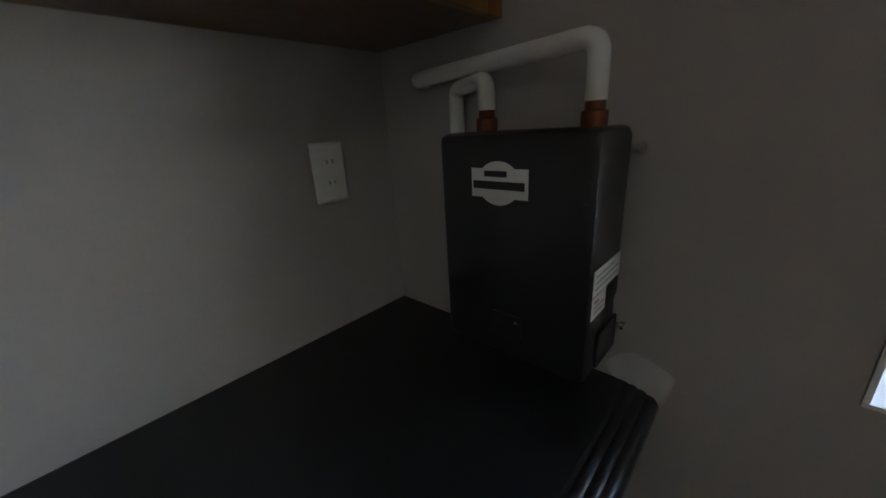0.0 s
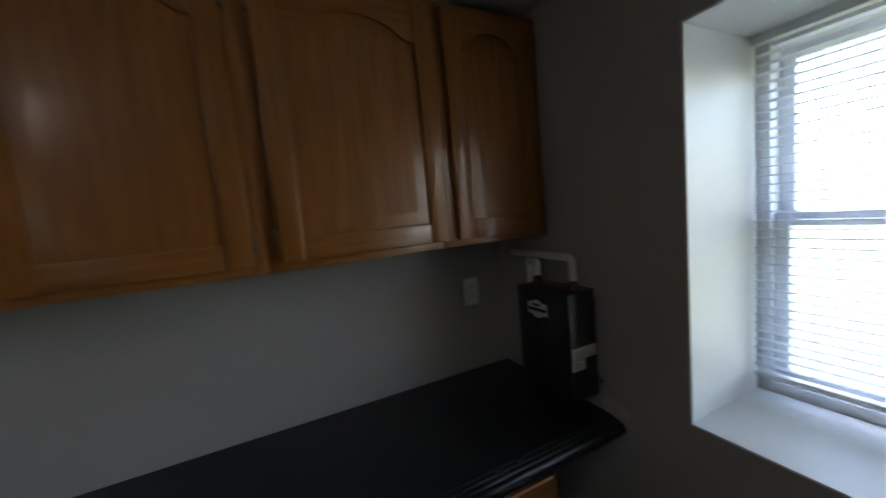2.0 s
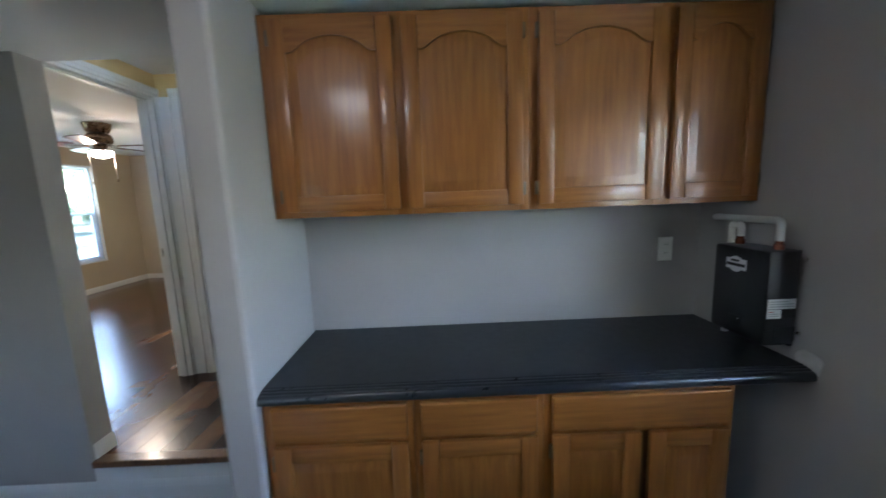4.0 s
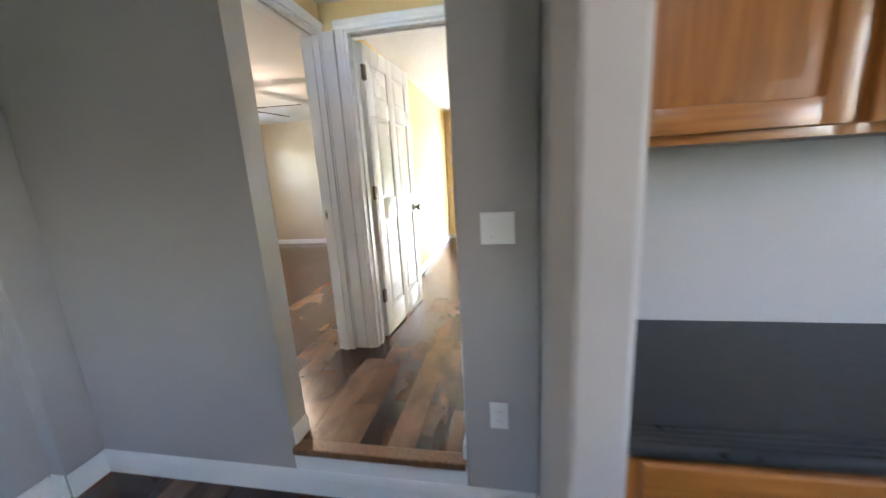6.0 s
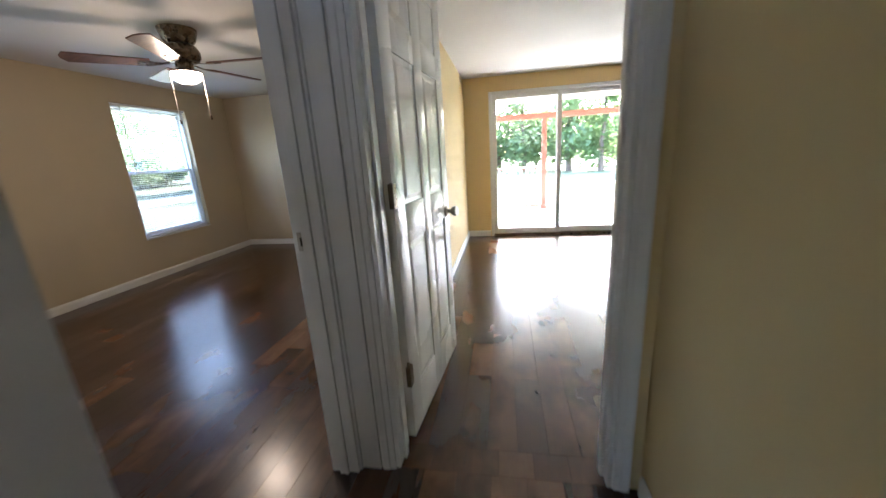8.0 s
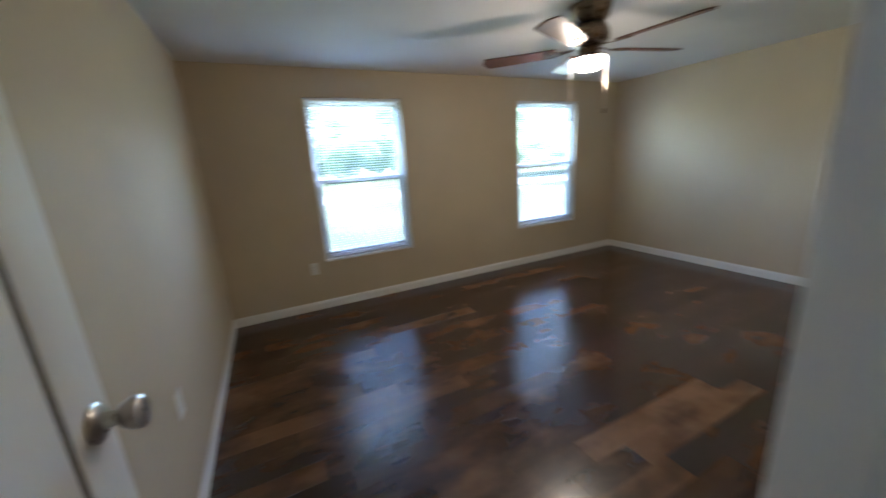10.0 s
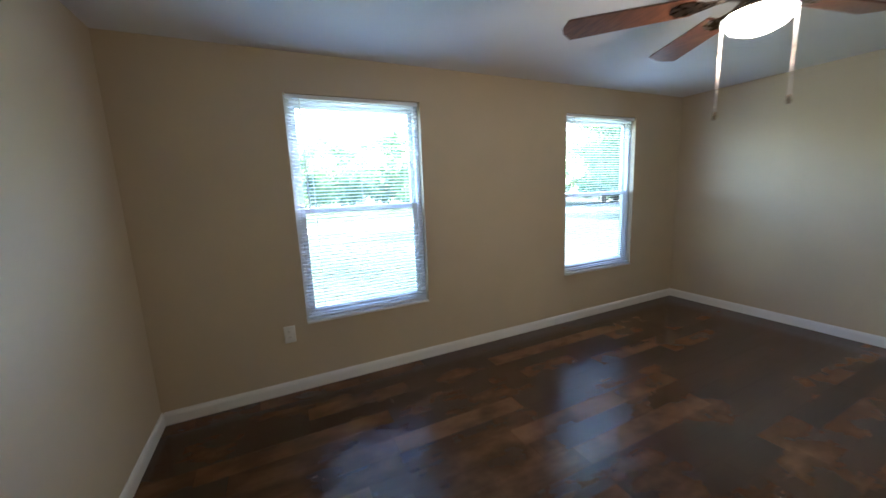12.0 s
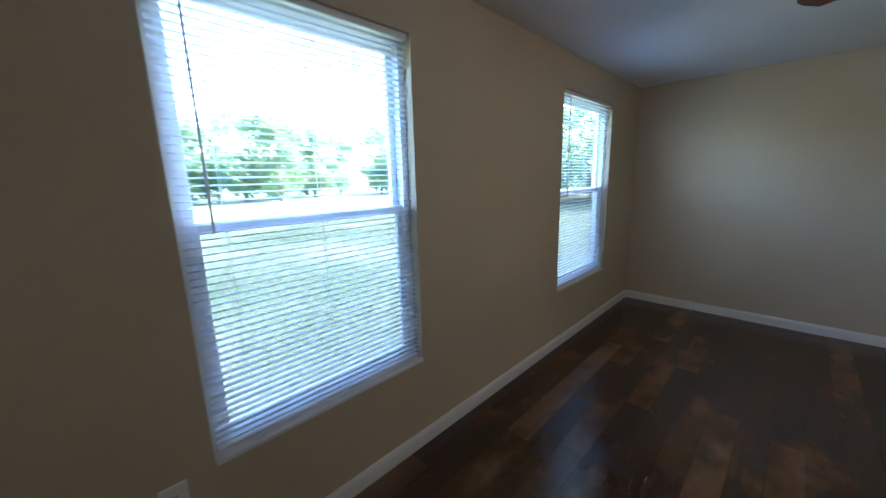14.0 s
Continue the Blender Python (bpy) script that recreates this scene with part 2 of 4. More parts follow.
def finish(bm, name, mat, smooth=False):
    bmesh.ops.recalc_face_normals(bm, faces=bm.faces[:])
    me = bpy.data.meshes.new(name)
    bm.to_mesh(me)
    bm.free()
    me.materials.append(mat)
    if smooth:
        me.polygons.foreach_set("use_smooth", [True] * len(me.polygons))
        me.set_sharp_from_angle(angle=radians(38))
    return me


def thing(name, at, label, category, group="", kind=""):
    o = new(name)
    o.location = at
    o.empty_display_size = .05
    PLACE[o.name] = Vector(at)
    return tagged(o, label, category, group, kind)


def part(name, bm, material, parent, label="", smooth=True):
    """One mesh, given in world places, under a thing or a part."""
    base = PLACE[parent.name]
    bmesh.ops.translate(bm, verts=bm.verts[:], vec=-base)
    o = new(name, finish(bm, name, material, smooth))
    o.parent = parent
    PLACE[o.name] = base
    return tagged(o, label)


def whole(name, bm, material, label, category, kind="", smooth=False, group=""):
    o = new(name, finish(bm, name, material, smooth))
    PLACE[o.name] = Vector((0, 0, 0))
    return tagged(o, label, category, group, kind)


def wall_with_holes(name, mat, axis, at, thick, u0, u1, z0, z1, holes, label):
    """Wall across `axis` from at to at+thick, from u0 to u1, with holes (ua, ub, za, zb)."""
    us = sorted({u0, u1, *[h[0] for h in holes], *[h[1] for h in holes]})
    zs = sorted({z0, z1, *[h[2] for h in holes], *[h[3] for h in holes]})
    bm = bm_new()
    for ua, ub in zip(us, us[1:]):
        for za, zb in zip(zs, zs[1:]):
            um, zm = (ua + ub) / 2, (za + zb) / 2
            if any(h[0] < um < h[1] and h[2] < zm < h[3] for h in holes):
                continue
            if axis == 'x':
                add_box(bm, at, at + thick, ua, ub, za, zb)
            else:
                add_box(bm, ua, ub, at, at + thick, za, zb)
    bmesh.ops.remove_doubles(bm, verts=bm.verts[:], dist=.0004)
    bm.verts.index_update()
    seen = {}
    for f in bm.faces:
        seen.setdefault(tuple(sorted(v.index for v in f.verts)), []).append(f)
    bmesh.ops.delete(bm, geom=[f for fs in seen.values() if len(fs) > 1 for f in fs], context='FACES')
    return whole(name, bm, mat, label, "wall", "structure")


# ---- the large structure ----
ZF = 0.245          # floor of hall, living room and bedroom
ZK = 2.235          # kitchen ceiling
ZH = 2.45           # hall and living ceiling
ZB = 2.465          # bedroom ceiling
YK = 0.741          # kitchen face of the step wall
W1, W2 = (1.616, 2.530), (3.956, 4.887)     # bedroom windows along y
WZ = (0.726, 2.222)
KW = (-0.97, -0.05)                         # kitchen window along y
KZ = (.996, 1.955)

# kitchen
wall_with_holes("wall_kitchen_north", M_GRAY, 'y', YK, .115, -2.5955, -1.7955, 0, .195, [], "gray painted wall below the step")
whole("wall_kitchen_left", boxed(-4.2, -2.805, YK, .744, 0, ZK), M_GRAY, "gray painted kitchen wall", "wall", "structure")
whole("wall_opening_left", boxed(-2.805, -2.595, YK, .863, 0, ZK), M_GRAY, "gray painted wall end beside the step opening", "wall", "structure")
whole("wall_opening_right", boxed(-1.795, -1.497, YK, .863, 0, ZK, bevel=.012), M_GRAY, "gray painted wall with a switch beside the step opening", "wall", "structure")
whole("wall_counter_back", boxed(-1.4968, .49, .721, .863, 0, ZK), M_GRAY, "gray painted wall behind the counter", "wall", "structure")
whole("wall_stub", boxed(-1.497, -1.382, .125, .7205, 0, ZK, bevel=.014), M_GRAY, "gray painted stub wall at the counter's end", "wall", "structure")
wall_with_holes("wall_kitchen_window", M_GRAY, 'x', .49, .40, -3.6, .863, 0, ZK, [(KW[0], KW[1], KZ[0], KZ[1])], "gray painted wall with a deep window recess")
# Unseen far wall; its opening is added to brighten the kitchen.
wall_with_holes("wall_kitchen_far", M_GRAY, 'y', -3.75, .15, -4.2, .89, 0, ZK, [(-3.20, -2.88, 1.10, 1.75)], "plain gray kitchen wall with an unseen opening added for daylight")
whole("wall_kitchen_side", boxed(-4.2, -3.79, -3.6, YK, 0, ZK), M_GRAY, "gray painted kitchen side wall", "wall", "structure")
whole("wall_kitchen_jog", boxed(-3.7895, -3.70, .57, YK - .0005, 0, ZK, bevel=.004), M_GRAY, "gray painted wall jog in the kitchen corner", "wall", "structure")
whole("ceiling_kitchen", boxed(-4.2, .89, -3.75, .863, ZK, ZK + .2), M_CEIL, "white textured kitchen ceiling", "ceiling", "structure")

# hall and living room
XH = -2.695         # hall face of the bedroom door wall
DB = (.872, 1.668)   # bedroom doorway along y
XB = -2.80          # bedroom face of that wall
wall_with_holes("wall_bedroom_door", M_YELLOW, 'x', XB + .004, XH - XB - .004, .8635, 1.6945, ZF, ZB, [(DB[0], DB[1], ZF - .01, ZF + 2.05)], "cream painted hall wall round the bedroom doorway")
DL = (-2.545, -1.725)
wall_with_holes("wall_living_door", M_YELLOW, 'y', 1.695, .125, XB + .004, -1.50, ZF, ZB, [(DL[0], DL[1], ZF - .01, ZF + 2.05)], "cream painted hall wall round the living room doorway")
whole("wall_hall_side", boxed(-1.63, -1.50, .8635, 1.6945, ZF, ZB), M_YELLOW, "yellow painted hall side wall", "wall", "structure")
whole("wall_living_left", boxed(XB + .004, -2.645, 1.8205, 5.85, ZF, ZB), M_YELLOW, "yellow painted living room wall", "wall", "structure")
SL = (-2.30, .25)
SLZ = 2.26
wall_with_holes("wall_living_slider", M_YELLOW, 'y', 5.85, .15, -3.0, 2.6, ZF - .2, ZB, [(SL[0], SL[1], ZF, SLZ)], "yellow painted wall round the sliding glass door")
whole("wall_living_right", boxed(2.45, 2.6, .88, 5.849, ZF, ZB), M_YELLOW, "plain yellow living room wall", "wall", "structure")
whole("wall_living_back", boxed(-1.4995, 2.449, .8635, 1.05, ZF, ZB), M_YELLOW, "plain yellow living room wall", "wall", "structure")
whole("ceiling_living", boxed(XB + .004, 2.6, .8635, 5.999, ZH, ZH + .2), M_CEIL, "white textured ceiling of hall and living room", "ceiling", "structure")

# bedroom
YS, YN, XW = .747, 5.614, -6.190
wall_with_holes("wall_bedroom_window", M_BEIGE, 'x', XW - .15, .15, .6, 5.8, -.3, ZB, [(*W1, *WZ), (*W2, *WZ)], "beige painted bedroom wall with two windows")
whole("wall_bedroom_south", add_box(boxed(XW, -4.2005, .6, YS, ZF, ZB), -4.2, -2.8055, .7443, YS, ZF, ZB), M_BEIGE, "beige painted bedroom wall", "wall", "structure")
whole("wall_bedroom_north", boxed(XW, XB, YN, 5.8, ZF, ZB), M_BEIGE, "beige painted bedroom wall", "wall", "structure")
wall_with_holes("wall_bedroom_east", M_BEIGE, 'x', XB, .0035, .8635, YN, ZF, ZB, [(DB[0], DB[1], ZF - .01, ZF + 2.05)], "beige painted bedroom wall round its doorway")
whole("ceiling_bedroom", boxed(XW - .15, XB + .003, .6, 5.8, ZB, ZB + .2), M_CEIL, "white textured bedroom ceiling", "ceiling", "structure")


# baseboards: a board with a rounded top
def baseboard(name, a, b, z, inward, h=.085):
    """From a to b on the floor at z; inward is the side that faces the room."""
    a, b, n = Vector((*a, z)), Vector((*b, z)), Vector((*inward, 0))
    prof = [(0.001, 0.002), (.014, 0.002), (.014, h * .72), (.010, h * .9), (.005, h), (0.001, h)]
    bm = bm_new()
    loft(bm, [[p + n * d + Vector((0, 0, q)) for d, q in prof] for p in (a, b)])
    return whole(name, bm, M_TRIM, "white painted baseboard", "baseboard", "structure")


baseboard("baseboard", (-3.70, YK), (-1.513, YK), 0, (0, -1), .128)
baseboard("baseboard", (-3.70, .57), (-3.70, .733), 0, (1, 0), .128)
baseboard("baseboard", (-3.79, .57), (-3.7145, .57), 0, (0, -1), .128)
baseboard("baseboard", (-3.79, -3.5), (-3.79, .555), 0, (1, 0), .128)
baseboard("baseboard", (-1.497, .14), (-1.497, .733), 0, (-1, 0), .128)
baseboard("baseboard", (.49, -3.5), (.49, .7), 0, (-1, 0), .128)
baseboard("baseboard", (-2.595, .752), (-2.595, .862), ZF, (1, 0))
baseboard("baseboard", (-1.795, .752), (-1.795, .862), ZF, (-1, 0))
baseboard("baseboard", (-1.63, .87), (-1.63, 1.67), ZF, (-1, 0))
baseboard("baseboard", (-2.645, 1.91), (-2.645, 5.835), ZF, (1, 0))
baseboard("baseboard", (-2.645, 5.85), (-2.31, 5.85), ZF, (0, -1))
baseboard("baseboard", (.29, 5.85), (2.4, 5.85), ZF, (0, -1))
baseboard("baseboard", (XW, .762), (XW, 5.60), ZF, (1, 0))
baseboard("baseboard", (XW, YN), (-3.4345, YN), ZF, (0, -1))
baseboard("baseboard", (XW, YS), (-2.89, YS), ZF, (0, 1))
baseboard("baseboard", (XB, 1.67), (XB, 3.70), ZF, (-1, 0))
baseboard("baseboard", (-3.435, 3.72), (-2.815, 3.72), ZF, (0, -1))
baseboard("baseboard", (-3.42, 3.705), (-3.42, 5.60), ZF, (-1, 0))
whole("wall_closet", boxed(-3.42, XB - .0005, 3.72, YN - .0005, ZF, ZB - .0005), M_BEIGE, "beige painted closet corner standing into the bedroom", "wall", "structure")
whole("step_riser", boxed(-2.595, -1.795, YK - .004, YK - .0005, .13, .214), M_TRIM, "white painted riser of the step", "step", "structure")
whole("step_nosing", boxed(-2.593, -1.797, YK - .018, .79, .2145, ZF + .005, bevel=.006), M_OAK_IN, "brown wooden nosing along the step's edge", "step", "structure")
whole("trim_corner", boxed(XH + .0005, -2.6055, 1.677, 1.6945, ZF, ZF + 2.05, bevel=.002), M_TRIM, "white board filling the corner between two doorways", "trim", "structure")


# door casings: profiled boards round an opening
def casing_board(bm, p0, p1, across, out):
    """A moulded board from p0 to p1, its width along `across`, standing off along `out`."""
    p0, p1, c, o = (Vector(v) for v in (p0, p1, across, out))
    prof = [(0, .001), (0, .010), (.006, .013), (.020, .013), (.026, .017), (.046, .019), (.056, .014), (.060, .001)]
    loft(bm, [[p + c * u + o * d for u, d in prof] for p in (p0, p1)])


def casing(name, axis, face, side, u0, u1, top, label):
    """Casing on both jambs and the head of a doorway in a wall across `axis`."""
    o = (side, 0, 0) if axis == 'x' else (0, side, 0)

    def w(u, z):
        return (face, u, z) if axis == 'x' else (u, face, z)
    plus = (0, 1, 0) if axis == 'x' else (1, 0, 0)
    minus = (0, -1, 0) if axis == 'x' else (-1, 0, 0)
    bm = bm_new()
    casing_board(bm, w(u0, ZF), w(u0, top), minus, o)
    casing_board(bm, w(u1, ZF), w(u1, top), plus, o)
    casing_board(bm, w(u0 - .06, top + .0005), w(u1 + .06, top + .0005), (0, 0, 1), o)
    return whole(name, bm, M_TRIM, label, "door casing", "structure")


def jamb(name, axis, a, b, u0, u1, top, label):
    """Lining boards of a doorway with a stop bead."""
    bm = bm_new()
    m = (a + b) / 2

    def bx(n0, n1, ua, ub, z0, z1):
        if axis == 'x':
            add_box(bm, n0, n1, ua, ub, z0, z1, .0015)
        else:
            add_box(bm, ua, ub, n0, n1, z0, z1, .0015)
    bx(a - .004, b + .004, u0 + .0005, u0 + .018, ZF, top - .0005)
    bx(a - .004, b + .004, u1 - .018, u1 - .0005, ZF, top - .0005)
    bx(a - .004, b + .004, u0 + .0185, u1 - .0185, top - .018, top - .0005)
    bx(m - .018, m + .018, u0 + .0185, u0 + .03, ZF, top - .0305)
    bx(m - .018, m + .018, u1 - .03, u1 - .0185, ZF, top - .0305)
    bx(m - .018, m + .018, u0 + .0185, u1 - .0185, top - .03, top - .0185)
    return whole(name, bm, M_TRIM, label, "door jamb", "structure")


TOPD = ZF + 2.05
casing("trim_bedroom_hall", 'x', XH, 1, *DB, TOPD, "white moulded casing round the bedroom doorway")
casing("trim_living_hall", 'y', 1.695, -1, *DL, TOPD, "white moulded casing round the living room doorway")
jamb_b = jamb("trim_bedroom_jamb", 'x', XB, XH, *DB, TOPD, "white lining of the bedroom doorway")
jamb_l = jamb("trim_living_jamb", 'y', 1.695, 1.82, *DL, TOPD, "white lining of the living room doorway")


# ---- doors ----
def knob(parent, at, side, k=1.0):
    """Door knob with its rose, axis along y, on the side given."""
    x, y, z = at
    prof = [(.001, 0), (.032, 0), (.034, .004), (.028, .010), (.014, .013), (.012, .030), (.020, .036), (.027, .048), (.028, .060), (.022, .066), (.010, .067), (.001, .066)]
    return part("door_knob", lathe([(r * k, side * h * k) for r, h in prof], at, 28, 'y'), M_NICKEL, parent, "worn nickel door knob")


def hinge(parent, x, y, z, dx):
    """Butt hinge: a leaf and a pin, standing at a jamb."""
    bm = boxed(min(x, x + dx), max(x, x + dx), y - .020, y - .001, z - .045, z + .045, bevel=.0008)
    for k in range(4):
        bmesh.ops.create_cone(bm, segments=8, radius1=.0035, radius2=.0035, depth=.002, cap_ends=True,
                              matrix=Matrix.Translation((x + dx * (.3 if k % 2 else .7), y - .0205, z - .03 + .02 * k)) @ Matrix.Rotation(radians(90), 4, 'X'))
    h = part("hinge", bm, M_HINGE, parent, "dark bronze butt hinge")
    part("hinge_pin", lathe([(.0062, z - .047), (.0062, z + .047)], (x, y, 0), 10), M_HINGE, h)


def panel_door():
    """Six-panel door hung at the living room doorway, swung open along its wall."""
    d = thing("door_living", (-2.525, 1.83, ZF), "white six-panel door standing wide open", "door", kind="structure")
    w, h, th = .81, 2.018, .035
    z0 = .012
    d_parts = []
    # local: x along the width from the hinge, y the thickness
    PLACE[d.name] = Vector((0, 0, 0))
    d_parts.append(part("slab", boxed(0, w, -th / 2 + .006, th / 2 - .006, z0, z0 + h), M_DOOR, d))
    bm = bm_new()
    zs = [(0, .20), (.86, 1.02), (1.58, 1.69), (h - .115, h)]
    xs = [(0, .115), (w / 2 - .055, w / 2 + .055), (w - .115, w)]
    for s in (-1, 1):
        ya, yb = sorted((s * (th / 2 - .0065), s * th / 2))
        for a, b in xs:
            add_box(bm, a, b, ya, yb, z0, z0 + h, .0012)
        for a, b in zs:
            for c0, c1 in ((.1145, w / 2 - .0545), (w / 2 + .0545, w - .1145)):
                add_box(bm, c0, c1, ya, yb, z0 + a, z0 + b, .0012)
    part("door_frame", bm, M_DOOR, d)
    for s in (-1, 1):
        for (a0, a1), (b0, b1) in zip(zs, zs[1:]):
            for c0, c1 in ((.115, w / 2 - .055), (w / 2 + .055, w - .115)):
                bm = bm_new()
                yb, yt = s * (th / 2 - .0062), s * (th / 2 - .001)

                def rect(i, y):
                    return [(c0 + i, y, z0 + a1 + i), (c1 - i, y, z0 + a1 + i), (c1 - i, y, z0 + b0 - i), (c0 + i, y, z0 + b0 - i)]
                loft(bm, [rect(.012, yb), rect(.016, yb), rect(.034, yt)])
                part("panel", bm, M_DOOR, d, smooth=False)
    for s in (-1, 1):
        knob(d, (w - .07, s * th / 2, .905), s)
    part("latch", boxed(w - .0005, w + .0015, -.012, .012, .875, .935), M_NICKEL, d, "nickel latch plate")
    for z in (.339, 1.083, 1.847):
        hinge(d, -.002, -th / 2 + .002, z, -.036)
    d.matrix_basis = pose(-2.519, 1.848, ZF, 0, 0, 84.5)
    return d


panel_door()


def flush_door():
    """Plain bedroom door folded back against the south wall."""
    d = thing("door_bedroom", (0, 0, 0), "white flush door opened flat against the wall", "door", kind="structure")
    w, h, th = .77, 2.015, .035
    part("slab", boxed(0, w - .172, -th / 2, th / 2, .014, .014 + h, bevel=.002), M_FLUSH, d)
    part("stile", boxed(w - .150, w, -th / 2, th / 2, .014, .014 + h, bevel=.003), M_FLUSH, d)
    # The groove's shadow is put into its colour.
    part("groove", boxed(w - .1718, w - .1502, -th / 2 + .003, th / 2 - .003, .014, .014 + h), M_GROOVE_SHADE, d, "door groove with its shade painted in brown", smooth=False)
    for s in (-1, 1):
        knob(d, (w - .070, s * th / 2, .912), s, 1.25) if s < 0 else None
    part("latch", boxed(w - .0005, w + .0015, -.012, .012, .88, .94), M_NICKEL, d, "nickel latch plate")
    for z in (.29, 1.0, 1.78):
        hinge(d, -.002, -th / 2 + .006, z, -.03)
    d.matrix_basis = pose(-2.822, .812, ZF, 0, 0, 180.3)
    return d


flush_door()
# strike plate in the bedroom door lining
sp = thing("strike_plate", (-2.768, 1.6495, 1.207), "small worn metal strike plate in the door lining", "strike plate")
part("plate", boxed(-2.788, -2.748, 1.6475, 1.6498, 1.175, 1.239, bevel=.0008), M_NICKEL, sp)
part("latch_hole", boxed(-2.778, -2.760, 1.6468, 1.6474, 1.192, 1.222), M_BLACKHOLE, sp)


# ---- windows and blinds ----
SLATS = {}


def slat_mesh(width, tilt):
    key = (round(width, 3), tilt)
    if key not in SLATS:
        bm = bm_new()
        prof = []
        for s, th in ((1, .0004), (-1, -.0004)):
            for k in (-1, -.35, .35, 1)[::s]:
                prof.append((k * .0125, (1 - k * k) * .0025 + th))
        c, s = math.cos(radians(tilt)), math.sin(radians(tilt))
        loft(bm, [[(a * c - b * s, y, a * s + b * c) for a, b in prof] for y in (-width / 2, width / 2)])
        SLATS[key] = finish(bm, "slat", M_SLAT, True)
    return SLATS[key]


def blind(xc, y0, y1, z0, z1, label, inward, tilt):
    """Horizontal mini blind hung in a window opening."""
    b = thing("window_blind", (xc, (y0 + y1) / 2, z1), label, "blind")
    base = PLACE[b.name]
    part("headrail", boxed(xc - .014, xc + .014, y0 + .004, y1 - .004, z1 - .027, z1 - .001, bevel=.002), M_VINYL, b)
    part("bottom_rail", boxed(xc - .013, xc + .013, y0 + .006, y1 - .006, z0 + .012, z0 + .026, bevel=.004), M_VINYL, b)
    pitch = .0232
    z = z0 + .045
    me = slat_mesh(y1 - y0 - .014, tilt)
    while z < z1 - .035:
        s = new("slat", me)
        s.parent = b
        s.location = Vector((xc, (y0 + y1) / 2, z)) - base
        z += pitch
    for f in (.14, .5, .86):
        y = y0 + (y1 - y0) * f
        for s in (-1, 1):
            part("ladder_cord", tube([(xc + s * .0135, y, z0 + .02), (xc + s * .0135, y, z1 - .02)], .0008, 5), M_SLAT, b)
    yw = y0 + .085
    part("tilt_wand", tube([(xc + inward * .028, yw, z1 - .02), (xc + inward * .030, yw, z1 - .75)], .0042, 8), M_PLATE, b, "clear plastic tilt wand")
    return b


def window(name, xo, y0, y1, z0, z1, label, inward, screened=True):
    """Single-hung vinyl window: frame, two sashes, panes and, where it has one, a half screen. xo: middle of the frame."""
    w = thing(name, (xo, (y0 + y1) / 2, z0), label, "window", kind="structure")
    e = .001
    bm = bm_new()
    for a in ((y0 + e, y0 + .035, z0 + e, z1 - e), (y1 - .035, y1 - e, z0 + e, z1 - e)):
        add_box(bm, xo - .04, xo + .035, *a, .003)
    for a in ((z0 + e, z0 + .035), (z1 - .035, z1 - e)):
        add_box(bm, xo - .04, xo + .035, y0 + .0355, y1 - .0355, *a, .003)
    part("window_frame", bm, M_VINYL, w)
    zm = z0 + (z1 - z0) * .505
    for nm, za, zb, dx in (("lower_sash", z0 + .036, zm + .018, inward * .012), ("upper_sash", zm - .018, z1 - .036, -inward * .016)):
        bm = bm_new()
        x = xo + dx
        for a in ((y0 + .036, y0 + .068), (y1 - .068, y1 - .036)):
            add_box(bm, x - .012, x + .012, *a, za, zb, .003)
        for a in ((za, za + .036), (zb - .036, zb)):
            add_box(bm, x - .012, x + .012, y0 + .0685, y1 - .0685, *a, .003)
        s = part(nm, bm, M_VINYL, w)
        p = part("pane", boxed(x - .002, x + .002, y0 + .066, y1 - .066, za + .034, zb - .034), M_GLASS, s, smooth=False)
        p.visible_shadow = False
    if screened:
        part("insect_screen", boxed(xo - inward * .030 - .0006, xo - inward * .030 + .0006, y0 + .036, y1 - .036, z0 + .036, zm), M_SCREEN, w, "grey insect screen", smooth=False)
    return w


for i, ww in enumerate((W1, W2)):
    window("window_%d" % (i + 1), XW - .085, *ww, *WZ, "white vinyl single-hung window in the beige wall", 1)
    blind(XW - .022, ww[0] + .008, ww[1] - .008, WZ[0] + .006, WZ[1] - .002, "lowered white mini blind with open slats", 1, 4)
    whole("trim_sill", boxed(XW - .045, XW + .010, ww[0] + .002, ww[1] - .002, WZ[0] - .012, WZ[0] + .004, bevel=.003), M_TRIM, "white painted window sill board", "window sill", "structure")
window("window_3", .845, *KW, *KZ, "white vinyl window at the back of a deep recess", -1, False)
blind(.775, KW[0] + .008, KW[1] - .008, KZ[0] + .045, KZ[1] - .002, "lowered white mini blind in the deep recess", -1, -4)
bm = bm_new()
add_box(bm, .486, .800, KW[0] + .0005, KW[1] - .0005, KZ[0] + .0005, KZ[0] + .006)
add_box(bm, .486, .800, KW[0] + .0005, KW[1] - .0005, KZ[1] - .006, KZ[1] - .0005)
add_box(bm, .486, .800, KW[1] - .006, KW[1] - .0005, KZ[0] + .0065, KZ[1] - .0065)
add_box(bm, .486, .800, KW[0] + .0005, KW[0] + .006, KZ[0] + .0065, KZ[1] - .0065)
whole("trim_window_recess", bm, M_TRIM, "white painted lining of the deep window recess", "window trim", "structure")


